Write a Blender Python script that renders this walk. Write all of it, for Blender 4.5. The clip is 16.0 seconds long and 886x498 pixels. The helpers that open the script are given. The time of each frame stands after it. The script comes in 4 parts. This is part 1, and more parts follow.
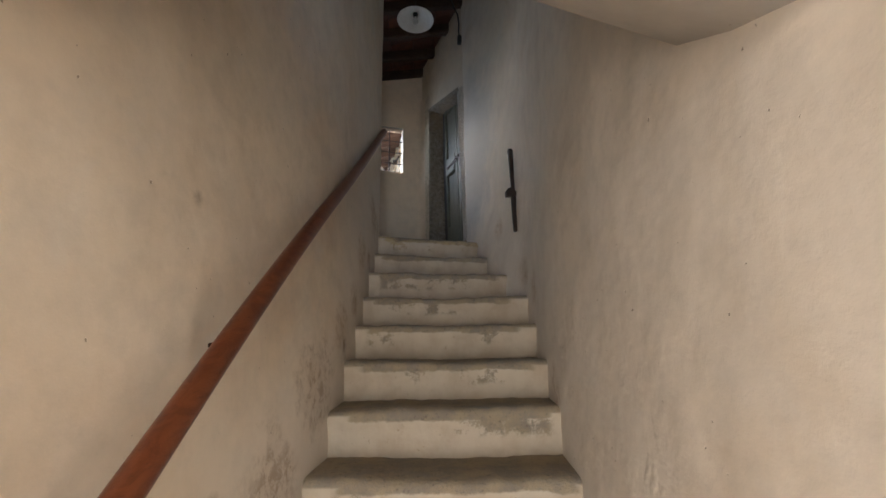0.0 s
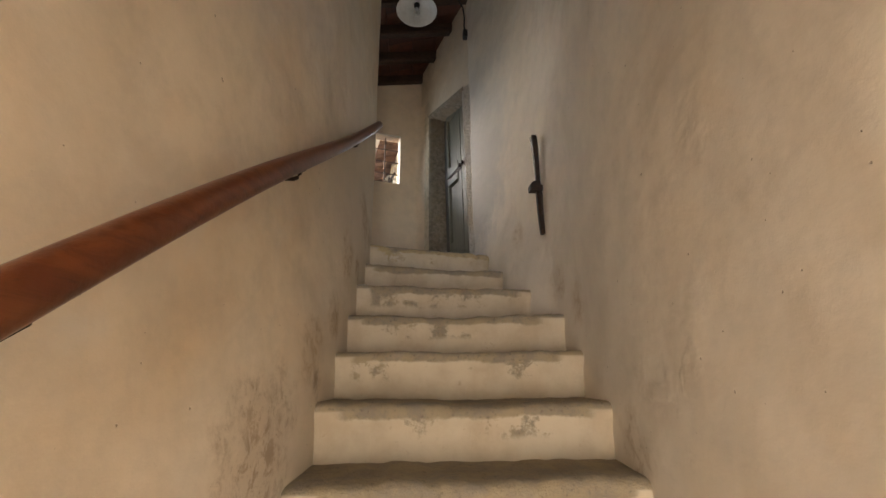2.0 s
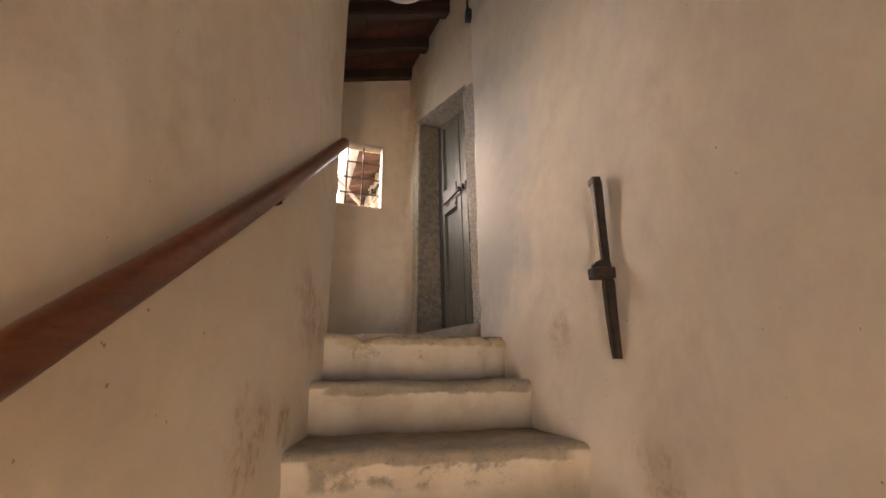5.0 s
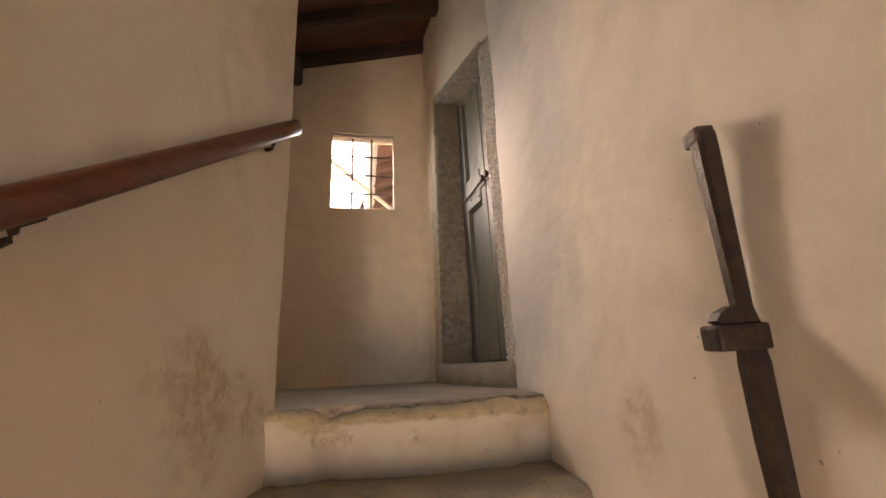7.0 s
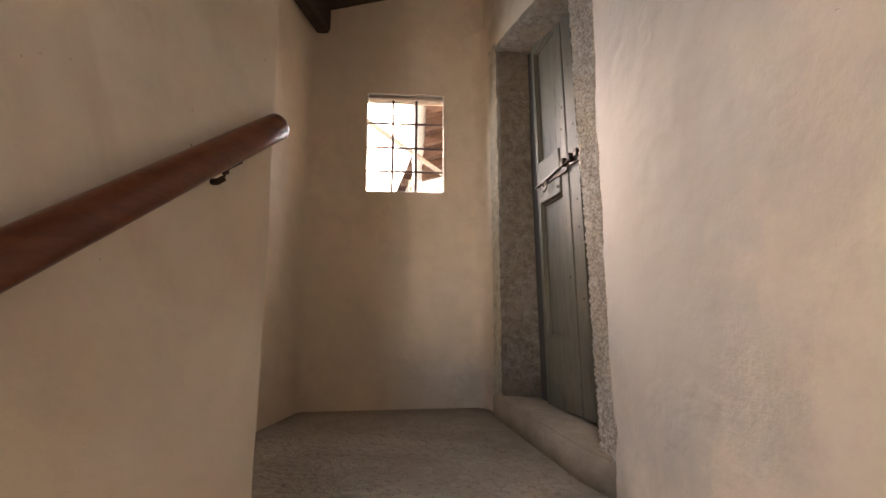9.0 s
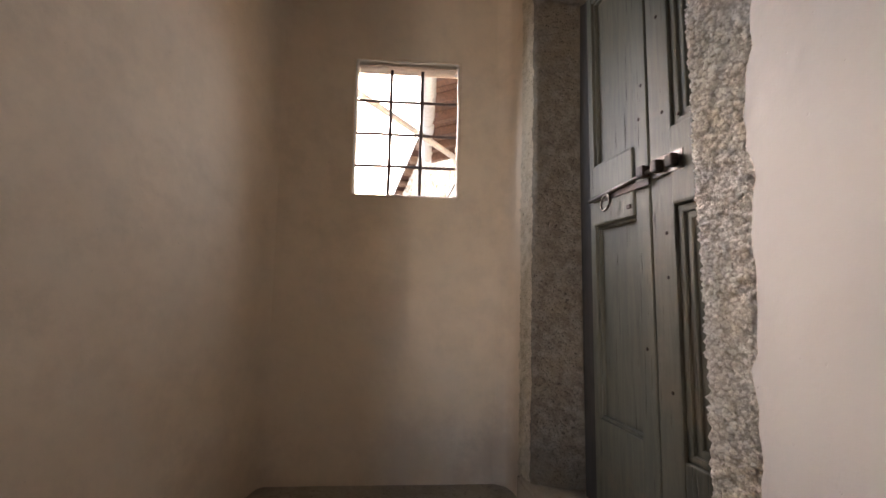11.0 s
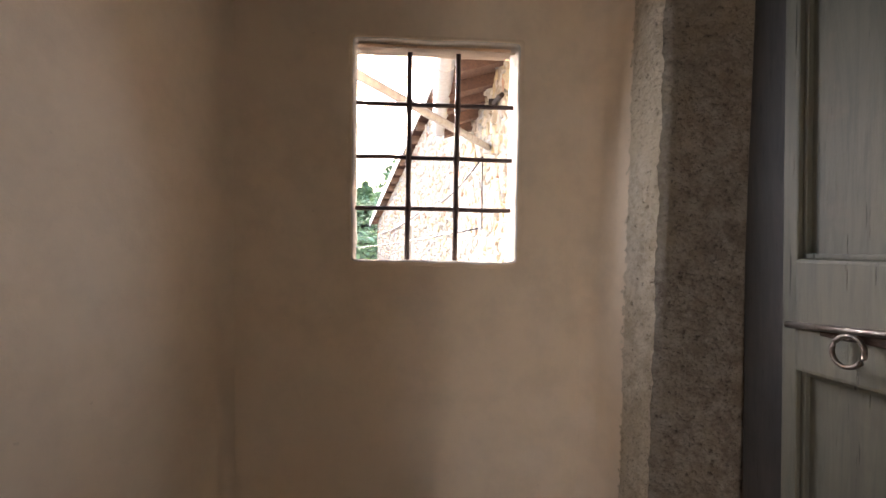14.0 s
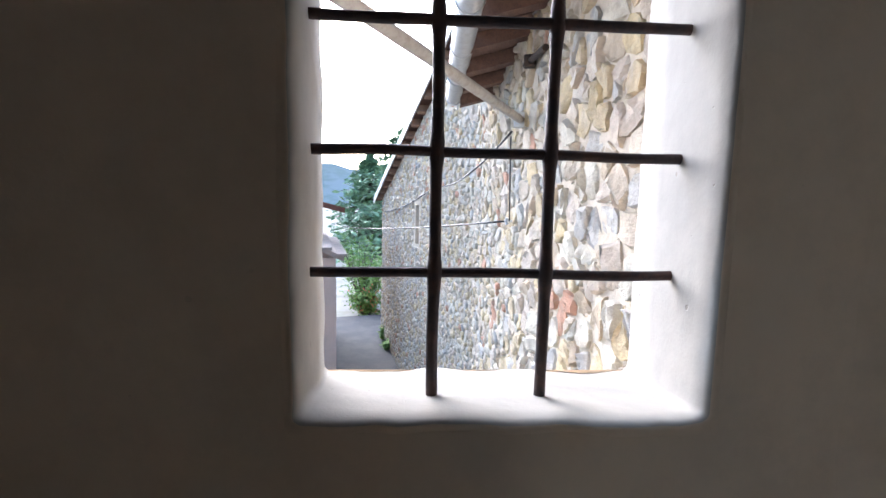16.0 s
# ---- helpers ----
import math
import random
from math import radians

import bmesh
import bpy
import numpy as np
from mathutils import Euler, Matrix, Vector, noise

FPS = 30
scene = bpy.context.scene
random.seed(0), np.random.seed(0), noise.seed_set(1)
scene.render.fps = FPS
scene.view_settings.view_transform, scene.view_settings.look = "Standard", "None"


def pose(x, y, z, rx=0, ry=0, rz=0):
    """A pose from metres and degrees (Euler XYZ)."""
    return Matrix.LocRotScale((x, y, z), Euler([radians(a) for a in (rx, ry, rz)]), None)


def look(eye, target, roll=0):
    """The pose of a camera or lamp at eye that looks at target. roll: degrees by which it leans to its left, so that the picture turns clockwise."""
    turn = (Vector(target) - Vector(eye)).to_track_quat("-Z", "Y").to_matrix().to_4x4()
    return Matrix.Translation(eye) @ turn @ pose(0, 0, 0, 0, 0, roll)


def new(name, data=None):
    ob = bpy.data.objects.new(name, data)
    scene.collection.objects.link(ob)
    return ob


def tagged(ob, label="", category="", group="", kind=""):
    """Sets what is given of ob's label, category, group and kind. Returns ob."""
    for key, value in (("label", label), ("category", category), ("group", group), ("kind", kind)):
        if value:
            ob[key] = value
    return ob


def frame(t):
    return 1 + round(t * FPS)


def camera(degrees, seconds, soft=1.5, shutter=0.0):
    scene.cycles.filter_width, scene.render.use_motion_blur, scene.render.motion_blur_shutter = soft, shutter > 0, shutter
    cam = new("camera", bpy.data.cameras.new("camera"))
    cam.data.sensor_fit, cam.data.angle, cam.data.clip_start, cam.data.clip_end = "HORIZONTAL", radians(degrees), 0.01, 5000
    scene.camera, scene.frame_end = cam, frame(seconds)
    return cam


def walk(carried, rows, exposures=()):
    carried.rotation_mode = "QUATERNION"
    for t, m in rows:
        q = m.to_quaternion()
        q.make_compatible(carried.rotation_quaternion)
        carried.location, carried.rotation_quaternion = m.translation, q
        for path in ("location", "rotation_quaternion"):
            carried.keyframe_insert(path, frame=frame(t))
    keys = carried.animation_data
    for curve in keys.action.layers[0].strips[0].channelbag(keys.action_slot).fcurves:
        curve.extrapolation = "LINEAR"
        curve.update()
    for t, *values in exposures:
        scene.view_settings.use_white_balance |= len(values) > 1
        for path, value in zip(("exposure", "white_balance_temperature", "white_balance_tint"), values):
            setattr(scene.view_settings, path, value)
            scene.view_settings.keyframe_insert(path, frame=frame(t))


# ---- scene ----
cam = camera(93.0, 16.0)
PATH = [
    (0, (-0.126, -0.056, 1.425), (-0.024, 1.895, 1.853), -0.7),
    (0.5, (-0.148, -0.015, 1.41), (-0.038, 1.921, 1.899), -0.9),
    (1, (-0.124, 0.114, 1.393), (0.001, 2.039, 1.919), -0.8),
    (1.5, (-0.128, 0.289, 1.361), (-0.012, 2.209, 1.907), -1.2),
    (2, (-0.18, 0.584, 1.418), (-0.046, 2.494, 1.996), -0.5),
    (2.5, (-0.252, 0.801, 1.559), (-0.068, 2.69, 2.191), 0.3),
    (3, (-0.31, 0.985, 1.61), (-0.103, 2.867, 2.255), 1.2),
    (3.5, (-0.313, 1.063, 1.641), (-0.104, 2.951, 2.268), 1.2),
    (4, (-0.249, 1.25, 1.765), (0.006, 3.141, 2.365), 0.2),
    (4.2, (-0.229, 1.304, 1.857), (0.041, 3.197, 2.444), 0.5),
    (6.3, (-0.025, 1.818, 2.281), (-0.038, 3.744, 2.82), -2.5),
    (6.5, (-0.015, 1.916, 2.266), (-0.007, 3.842, 2.803), -2.5),
    (7, (0.103, 2.093, 2.418), (0.031, 4.021, 2.944), -2.4),
    (7.5, (0.122, 2.192, 2.456), (-0.015, 4.122, 2.963), -2.1),
    (8, (0.055, 2.381, 2.571), (-0.112, 4.315, 3.054), -1.5),
    (8.2, (0.089, 2.435, 2.641), (-0.136, 4.374, 3.074), -1.4),
    (10.3, (-0.064, 2.98, 3.028), (-0.447, 4.932, 3.235), 1.0),
    (10.5, (-0.055, 3.058, 3.034), (-0.45, 5.009, 3.233), 1.2),
    (10.7, (-0.025, 3.132, 3.091), (-0.443, 5.08, 3.271), 0.5),
    (10.9, (-0.05, 3.178, 3.150), (-0.440, 5.125, 3.312), 1.0),
    (11, (-0.066, 3.196, 3.185), (-0.437, 5.14, 3.325), 1.3),
    (11.5, (-0.124, 3.258, 3.253), (-0.488, 5.224, 3.306), 0.7),
    (12, (-0.19, 3.392, 3.389), (-0.568, 5.356, 3.39), 0.7),
    (12.5, (-0.194, 3.482, 3.451), (-0.567, 5.447, 3.408), 1.0),
    (13, (-0.217, 3.563, 3.488), (-0.555, 5.533, 3.423), 0.8),
    (13.5, (-0.313, 3.7, 3.537), (-0.64, 5.672, 3.469), 0.4),
    (14, (-0.335, 3.822, 3.632), (-0.721, 5.783, 3.559), 0.9),
    (14.5, (-0.332, 4.035, 3.709), (-0.738, 5.99, 3.585), 1.4),
    (15, (-0.39, 4.156, 3.8), (-0.764, 6.112, 3.614), 1.8),
    (15.5, (-0.497, 4.378, 3.81), (-0.89, 6.33, 3.622), 1.8),
    (16, (-0.569, 4.534, 3.793), (-0.976, 6.482, 3.588), 1.2),
]
EXPOSURES = [(0.0, 2.45, 5900, 12), (1.5, 2.75, 6500, 13), (3.4, 3.6, 8300, 21), (4.1, 3.5, 8000, 24), (7.0, 3.7, 8600, 27), (8.5, 3.7, 8000, 26), (11.0, 3.5, 7000, 24), (13.0, 3.45, 7300, 26), (14.5, 3.15, 6800, 22), (15.3, 2.7, 6000, 15), (16.0, 2.0, 5500, 14)]
walk(cam, [(t, look(eye, target, roll)) for t, eye, target, roll in PATH], EXPOSURES)

# ---- light ----
world = bpy.data.worlds.new("world")
scene.world = world
world.use_nodes = True
sky = world.node_tree.nodes.new("ShaderNodeTexSky")
sky.sky_type, sky.sun_disc = "NISHITA", False
sky.sun_elevation, sky.sun_rotation = radians(28), radians(-36)
sky.air_density, sky.dust_density = 1.0, 3.0
back = world.node_tree.nodes["Background"]
back.inputs["Strength"].default_value = 0.15
world.node_tree.links.new(sky.outputs[0], back.inputs["Color"])
sun_data = bpy.data.lights.new("sun", "SUN")
sun_data.energy, sun_data.angle, sun_data.color = 1.3, radians(60), (0.72, 0.86, 1.0)
sun = new("sun", sun_data)
sun.matrix_world = look((-5.2, 12.2, 7.1), (0, 5, 2.4))
# daylight of the open street door below, behind the visitor
door_light_data = bpy.data.lights.new("street_door_daylight", "AREA")
door_light_data.shape, door_light_data.size, door_light_data.size_y = "RECTANGLE", 0.5, 1.9
door_light_data.energy, door_light_data.color = 11.0, (1.0, 0.90, 0.77)
door_light = new("street_door_daylight", door_light_data)
door_light.matrix_world = look((-0.26, -1.40, 1.05), (1.5, -0.45, 1.05))
# sky light of the small landing window, in its opening
window_light_data = bpy.data.lights.new("window_daylight", "AREA")
window_light_data.shape, window_light_data.size, window_light_data.size_y = "RECTANGLE", 0.40, 0.50
window_light_data.energy, window_light_data.color = 0.40, (0.66, 0.83, 1.0)
window_light_data.spread = radians(158)
window_light = new("window_daylight", window_light_data)
window_light.matrix_world = look((-0.584, 4.958, 3.86), (-0.20, 4.0, 3.66))


# ---- materials ----
class Mat:
    """A node material with small helpers for noise, ramps and mixes."""

    def __init__(self, name, rough=0.85, metal=0.0):
        self.m = bpy.data.materials.new(name)
        self.m.use_nodes = True
        self.t = self.m.node_tree
        self.b = self.t.nodes["Principled BSDF"]
        self.b.inputs["Roughness"].default_value = rough
        self.b.inputs["Metallic"].default_value = metal
        self.tc = self.t.nodes.new("ShaderNodeTexCoord")
        self.co = self.tc.outputs["Object"]

    def link(self, a, b):
        self.t.links.new(a, b)

    def world(self):
        self.co = self.t.nodes.new("ShaderNodeNewGeometry").outputs["Position"]
        return self

    def squeeze(self, sx, sy, sz):
        n = self.t.nodes.new("ShaderNodeMapping")
        n.inputs["Scale"].default_value = (sx, sy, sz)
        self.link(self.co, n.inputs["Vector"])
        return n.outputs[0]

    def noise(self, scale, detail=4.0, rough=0.6, co=None, warp=0.0):
        n = self.t.nodes.new("ShaderNodeTexNoise")
        n.inputs["Scale"].default_value, n.inputs["Detail"].default_value = scale, detail
        n.inputs["Roughness"].default_value, n.inputs["Distortion"].default_value = rough, warp
        self.link(co or self.co, n.inputs["Vector"])
        return n.outputs["Fac"]

    def voronoi(self, scale, feature="F1", co=None):
        n = self.t.nodes.new("ShaderNodeTexVoronoi")
        n.feature = feature
        n.inputs["Scale"].default_value = scale
        self.link(co or self.co, n.inputs["Vector"])
        return n.outputs["Distance"]

    def ramp(self, fac, lo, hi, a=0.0, b=1.0):
        n = self.t.nodes.new("ShaderNodeMapRange")
        n.interpolation_type = "SMOOTHSTEP"
        for key, v in (("From Min", lo), ("From Max", hi), ("To Min", a), ("To Max", b)):
            n.inputs[key].default_value = v
        self.link(fac, n.inputs["Value"])
        return n.outputs[0]

    def math(self, op, a, b):
        n = self.t.nodes.new("ShaderNodeMath")
        n.operation = op
        for k, v in enumerate((a, b)):
            if isinstance(v, (int, float)):
                n.inputs[k].default_value = v
            else:
                self.link(v, n.inputs[k])
        return n.outputs[0]

    def mix(self, fac, a, b):
        n = self.t.nodes.new("ShaderNodeMix")
        n.data_type = "RGBA"
        if isinstance(fac, (int, float)):
            n.inputs["Factor"].default_value = fac
        else:
            self.link(fac, n.inputs["Factor"])
        for key, v in (("A", a), ("B", b)):
            sock = [i for i in n.inputs if i.name == key and i.type == "RGBA"][0]
            if isinstance(v, tuple):
                sock.default_value = (*v, 1)
            else:
                self.link(v, sock)
        return [o for o in n.outputs if o.type == "RGBA"][0]

    def axis(self, which, co=None):
        n = self.t.nodes.new("ShaderNodeSeparateXYZ")
        self.link(co or self.co, n.inputs[0])
        return n.outputs[which]

    def rand(self):
        return self.t.nodes.new("ShaderNodeObjectInfo").outputs["Random"]

    def island(self):
        return self.t.nodes.new("ShaderNodeNewGeometry").outputs["Random Per Island"]

    def color(self, c):
        if isinstance(c, tuple):
            self.b.inputs["Base Color"].default_value = (*c, 1)
        else:
            self.link(c, self.b.inputs["Base Color"])
        return self

    def roughness(self, r):
        self.link(r, self.b.inputs["Roughness"])
        return self

    def bump(self, *layers):
        """Layers of (height, metres)."""
        normal = None
        for h, d in layers:
            n = self.t.nodes.new("ShaderNodeBump")
            n.inputs["Strength"].default_value, n.inputs["Distance"].default_value = 1.0, d
            self.link(h, n.inputs["Height"])
            if normal is not None:
                self.link(normal, n.inputs["Normal"])
            normal = n.outputs[0]
        self.link(normal, self.b.inputs["Normal"])
        return self


def plaster(name, base, warm, grey, spots=(), streaks=0.8, specks=0.55, lump=0.0013, flaky=True):
    k = Mat(name, 0.92).world()
    c = k.mix(k.ramp(k.noise(1.6, 5, 0.6), 0.4, 0.66), base, warm)
    c = k.mix(k.ramp(k.noise(2.7, 6, 0.65, warp=0.6), 0.52, 0.75, 0, 0.75), c, grey)
    c = k.mix(k.ramp(k.noise(9.0, 6, 0.7), 0.35, 0.75, 0.0, 0.5), c, tuple(v * 0.74 for v in base))
    streak = k.noise(1.0, 6, 0.62, k.squeeze(2.0, 1.7, 1.5), 0.8)
    c = k.mix(k.ramp(streak, 0.50, 0.70, 0, streaks * 0.6), c, (base[0] * 0.66, base[1] * 0.60, base[2] * 0.54))
    c = k.mix(k.ramp(k.noise(0.55, 4, 0.55), 0.42, 0.62, 0, 0.5), c, grey)
    speck = k.ramp(k.noise(66.0, 1, 0.4), 0.79, 0.82, 0, specks)
    c = k.mix(speck, c, (0.16, 0.11, 0.07))
    daylight_patch = None
    if spots:
        sway = k.math("SUBTRACT", k.noise(7.0, 5, 0.7), 0.5)
        flake = k.ramp(k.noise(19.0, 6, 0.74, warp=0.4), 0.44, 0.60, 0.3, 1.0) if flaky else 0.6
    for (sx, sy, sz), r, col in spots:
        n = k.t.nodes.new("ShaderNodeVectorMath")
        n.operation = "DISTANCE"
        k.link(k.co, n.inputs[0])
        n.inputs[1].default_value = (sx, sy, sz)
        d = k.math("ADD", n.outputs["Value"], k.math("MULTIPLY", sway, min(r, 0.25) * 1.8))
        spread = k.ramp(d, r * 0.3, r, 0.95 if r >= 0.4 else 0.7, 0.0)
        # Broad spots carry painted daylight; their mask also places extra relief.
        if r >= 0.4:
            daylight_patch = spread if daylight_patch is None else k.math("MAXIMUM", daylight_patch, spread)
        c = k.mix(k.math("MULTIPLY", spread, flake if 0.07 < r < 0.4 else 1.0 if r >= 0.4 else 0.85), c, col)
    lumps = k.math("MULTIPLY", k.ramp(k.noise(1.3, 3, 0.5), 0.52, 0.68), k.ramp(k.noise(9.0, 3, 0.5, warp=0.25), 0.5, 0.68))
    patch_relief = [(k.math("MULTIPLY", daylight_patch, k.noise(6.0, 1.5, 0.4, warp=0.6)), 0.010)] if daylight_patch is not None and lump > 0.002 else []
    return k.color(c).bump(*patch_relief, (k.noise(3.6, 3, 0.5), 0.015), (lumps, lump), (k.noise(5.0, 2, 0.45, warp=0.3), lump * 1.6), (k.noise(15.0, 4, 0.55, warp=0.3), lump * 0.35), (speck, -0.002), (k.noise(60.0, 3, 0.5), 0.0005), (k.noise(220.0, 2, 0.6), 0.0002))


PL_BASE, PL_WARM, PL_GREY = (0.76, 0.66, 0.53), (0.72, 0.59, 0.44), (0.69, 0.63, 0.55)
OCHRE = (0.36, 0.24, 0.13)
BROWN = (0.42, 0.30, 0.18)
stair_spots = [((-0.55, 1.35, 0.98), 0.22, (0.28, 0.19, 0.11)), ((-0.53, 1.72, 1.25), 0.24, (0.28, 0.19, 0.11)), ((-0.51, 2.05, 1.50), 0.15, BROWN), ((-0.5, 2.35, 1.66), 0.14, OCHRE),
               ((-0.5, 2.62, 1.98), 0.17, BROWN), ((-0.49, 2.85, 1.98), 0.10, OCHRE), ((-0.49, 3.08, 2.36), 0.20, BROWN), ((-0.49, 3.3, 2.30), 0.10, BROWN),
               ((-0.5, 2.1, 1.40), 0.08, (0.2, 0.14, 0.09)), ((-0.62, 0.9, 1.755), 0.032, (0.12, 0.08, 0.05)), ((-0.56, 1.25, 2.0), 0.06, (0.3, 0.22, 0.14)),
               ((-0.6, 1.05, 1.05), 0.05, (0.34, 0.25, 0.16)), ((-0.6, 0.75, 0.75), 0.2, BROWN),
               ((0.52, 2.62, 1.86), 0.14, BROWN), ((0.46, 1.9, 1.2), 0.14, (0.42, 0.33, 0.23)), ((0.50, 2.35, 1.72), 0.12, (0.48, 0.36, 0.24)), ((0.5, 3.1, 2.28), 0.12, (0.50, 0.38, 0.26))]
M_PLASTER = plaster("plaster", PL_BASE, PL_WARM, PL_GREY, stair_spots).m
# Greyer base, with grey patches by the door, paints cool dimmer daylight in.
M_DAYLIGHT_TINT = plaster("daylight_tinted_plaster", (0.78, 0.71, 0.61), (0.76, 0.67, 0.55), (0.74, 0.69, 0.62), stair_spots + [((0.38, 3.8, 3.35), 0.95, (0.48, 0.485, 0.48)), ((0.36, 3.75, 2.75), 0.5, (0.50, 0.495, 0.48))], 0.8, 0.55, 0.0026).m
# Soft brown spots paint the warm light's fall-off at the foot of the walls.
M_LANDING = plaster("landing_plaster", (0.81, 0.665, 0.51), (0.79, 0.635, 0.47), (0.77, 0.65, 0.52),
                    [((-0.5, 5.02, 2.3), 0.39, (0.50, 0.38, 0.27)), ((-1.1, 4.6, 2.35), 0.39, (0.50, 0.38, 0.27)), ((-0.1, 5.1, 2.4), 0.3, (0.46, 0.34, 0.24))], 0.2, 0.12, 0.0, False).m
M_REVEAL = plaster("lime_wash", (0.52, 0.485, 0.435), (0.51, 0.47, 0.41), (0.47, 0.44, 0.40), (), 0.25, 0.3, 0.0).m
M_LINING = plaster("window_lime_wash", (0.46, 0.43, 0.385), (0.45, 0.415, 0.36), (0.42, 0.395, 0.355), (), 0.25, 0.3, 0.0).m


def step_stone(name, stone_a, stone_b):
    k = Mat(name, 0.9)
    geo = k.t.nodes.new("ShaderNodeNewGeometry").outputs["Position"]
    z = k.axis(2)
    edge = k.math("ADD", z, k.math("MULTIPLY", k.math("SUBTRACT", k.noise(6, 7, 0.72, geo), 0.5), 0.055))
    band = k.ramp(edge, -0.056, -0.044)
    patch = k.math("MULTIPLY", k.ramp(k.noise(2.3, 7, 0.75, geo), 0.535, 0.60), k.ramp(edge, -0.13, -0.10))
    ends = k.ramp(k.math("ADD", k.math("ABSOLUTE", k.axis(0), 0.0), k.math("MULTIPLY", k.math("SUBTRACT", k.noise(9, 4, 0.6, geo), 0.5), 0.12)), 0.40, 0.44, 1.0, 0.0)
    tread = k.ramp(z, -0.030, -0.020)
    bare = k.math("MAXIMUM", k.math("MULTIPLY", k.math("MAXIMUM", band, patch), ends), tread)
    wash = k.mix(k.ramp(k.noise(6, 5, 0.6, geo), 0.35, 0.7), (0.60, 0.52, 0.40), (0.50, 0.41, 0.30))
    wash = k.mix(k.ramp(k.noise(22, 5, 0.7, geo), 0.62, 0.72, 0, 0.6), wash, (0.36, 0.28, 0.19))
    stone = k.mix(k.ramp(k.noise(9, 6, 0.7, geo), 0.38, 0.62), stone_a, stone_b)
    stone = k.mix(k.ramp(k.noise(60, 3, 0.6, geo), 0.55, 0.75, 0, 0.6), stone, (0.14, 0.11, 0.08))
    return k.color(k.mix(bare, wash, stone)).bump((k.noise(9, 5, 0.6, geo), 0.010), (k.math("MULTIPLY", bare, k.noise(70, 4, 0.7, geo)), 0.006), (bare, -0.004)).m


M_STEP = step_stone("step_stone", (0.37, 0.30, 0.20), (0.28, 0.24, 0.19))
M_TOP_STEP = step_stone("ochre_top_step_stone", (0.50, 0.39, 0.23), (0.40, 0.32, 0.22))

k = Mat("landing_cement", 0.75).world()
c = k.mix(k.ramp(k.noise(5, 6, 0.65), 0.35, 0.7), (0.33, 0.27, 0.20), (0.42, 0.35, 0.27))
M_FLOOR = k.color(k.mix(k.ramp(k.noise(50, 4), 0.55, 0.7, 0, 0.5), c, (0.12, 0.10, 0.09))).bump((k.noise(9, 4), 0.02), (k.ramp(k.noise(26, 5, 0.65), 0.45, 0.62), 0.006), (k.noise(80, 4), 0.003)).m

k = Mat("sill_plaster", 0.92).world()
c = k.mix(k.ramp(k.noise(6, 6, 0.65), 0.35, 0.7), (0.42, 0.34, 0.25), (0.32, 0.26, 0.20))
M_SILL = k.color(k.mix(k.ramp(k.noise(45, 4), 0.58, 0.72, 0, 0.5), c, (0.16, 0.13, 0.10))).bump((k.noise(14, 5), 0.008), (k.noise(80, 4), 0.002)).m


def rough_stone(name, light, dark, tan):
    k = Mat(name, 0.95).world()
    c = k.mix(k.ramp(k.noise(24, 6, 0.75), 0.38, 0.62), light, dark)
    c = k.mix(k.ramp(k.noise(3.5, 5), 0.45, 0.65, 0, 0.8), c, tan)
    c = k.mix(k.ramp(k.noise(75, 4, 0.7), 0.60, 0.72, 0, 0.8), c, tuple(v * 0.4 for v in dark))
    return k.color(c).bump((k.voronoi(80), -0.004), (k.noise(38, 6, 0.75), 0.018), (k.ramp(k.noise(75, 4, 0.7), 0.58, 0.72), -0.010), (k.noise(190, 3), 0.002)).m


M_ROUGH = rough_stone("rough_stone", (0.37, 0.32, 0.26), (0.23, 0.19, 0.15), (0.33, 0.26, 0.18))
M_EDGE = rough_stone("rough_plaster_edge", (0.74, 0.64, 0.50), (0.56, 0.46, 0.33), (0.66, 0.54, 0.38))

k = Mat("chipped_stone_edge", 0.95).world()
pits = k.voronoi(100)
c = k.mix(k.ramp(k.noise(30, 5, 0.7), 0.38, 0.62), (0.80, 0.78, 0.74), (0.60, 0.56, 0.50))
c = k.mix(k.ramp(k.noise(3.0, 4), 0.45, 0.65, 0, 0.7), c, (0.70, 0.62, 0.50))
c = k.mix(k.ramp(pits, 0.42, 0.75, 0, 0.5), c, (0.30, 0.26, 0.21))
c = k.mix(k.ramp(k.noise(70, 3, 0.6), 0.60, 0.70, 0, 0.6), c, (0.24, 0.20, 0.16))
M_CHIPPED = k.color(c).bump((pits, -0.006), (k.noise(38, 6, 0.75), 0.016), (k.noise(150, 3), 0.003)).m



def wood(name, a, b, dark, rough, scale, stretch, relief=0.002):
    k = Mat(name, rough)
    co = k.squeeze(*stretch)
    c = k.mix(k.ramp(k.noise(scale, 6, 0.6, co, 1.2), 0.35, 0.68), a, b)
    c = k.mix(k.ramp(k.noise(scale * 4, 4, 0.6, co), 0.58, 0.75, 0, 0.55), c, dark)
    c = k.mix(k.ramp(k.noise(3.0, 4), 0.5, 0.75, 0, 0.4), c, dark)
    return k.color(c).bump((k.noise(scale * 2.5, 5, 0.6, co), relief), (k.noise(90, 3), 0.0006)).m


M_RAIL = wood("varnished_rail", (0.165, 0.050, 0.018), (0.105, 0.027, 0.011), (0.06, 0.018, 0.009), 0.32, 9, (4, 0.35, 4), 0.0006)
k = Mat("weathered_door_paint", 0.6)
co = k.squeeze(5, 5, 0.4)
c = k.mix(k.ramp(k.noise(9, 6, 0.6, co, 1.2), 0.35, 0.68), (0.17, 0.163, 0.122), (0.13, 0.128, 0.10))
c = k.mix(k.ramp(k.noise(4, 5, 0.66), 0.54, 0.66, 0, 0.6), c, (0.21, 0.18, 0.13))
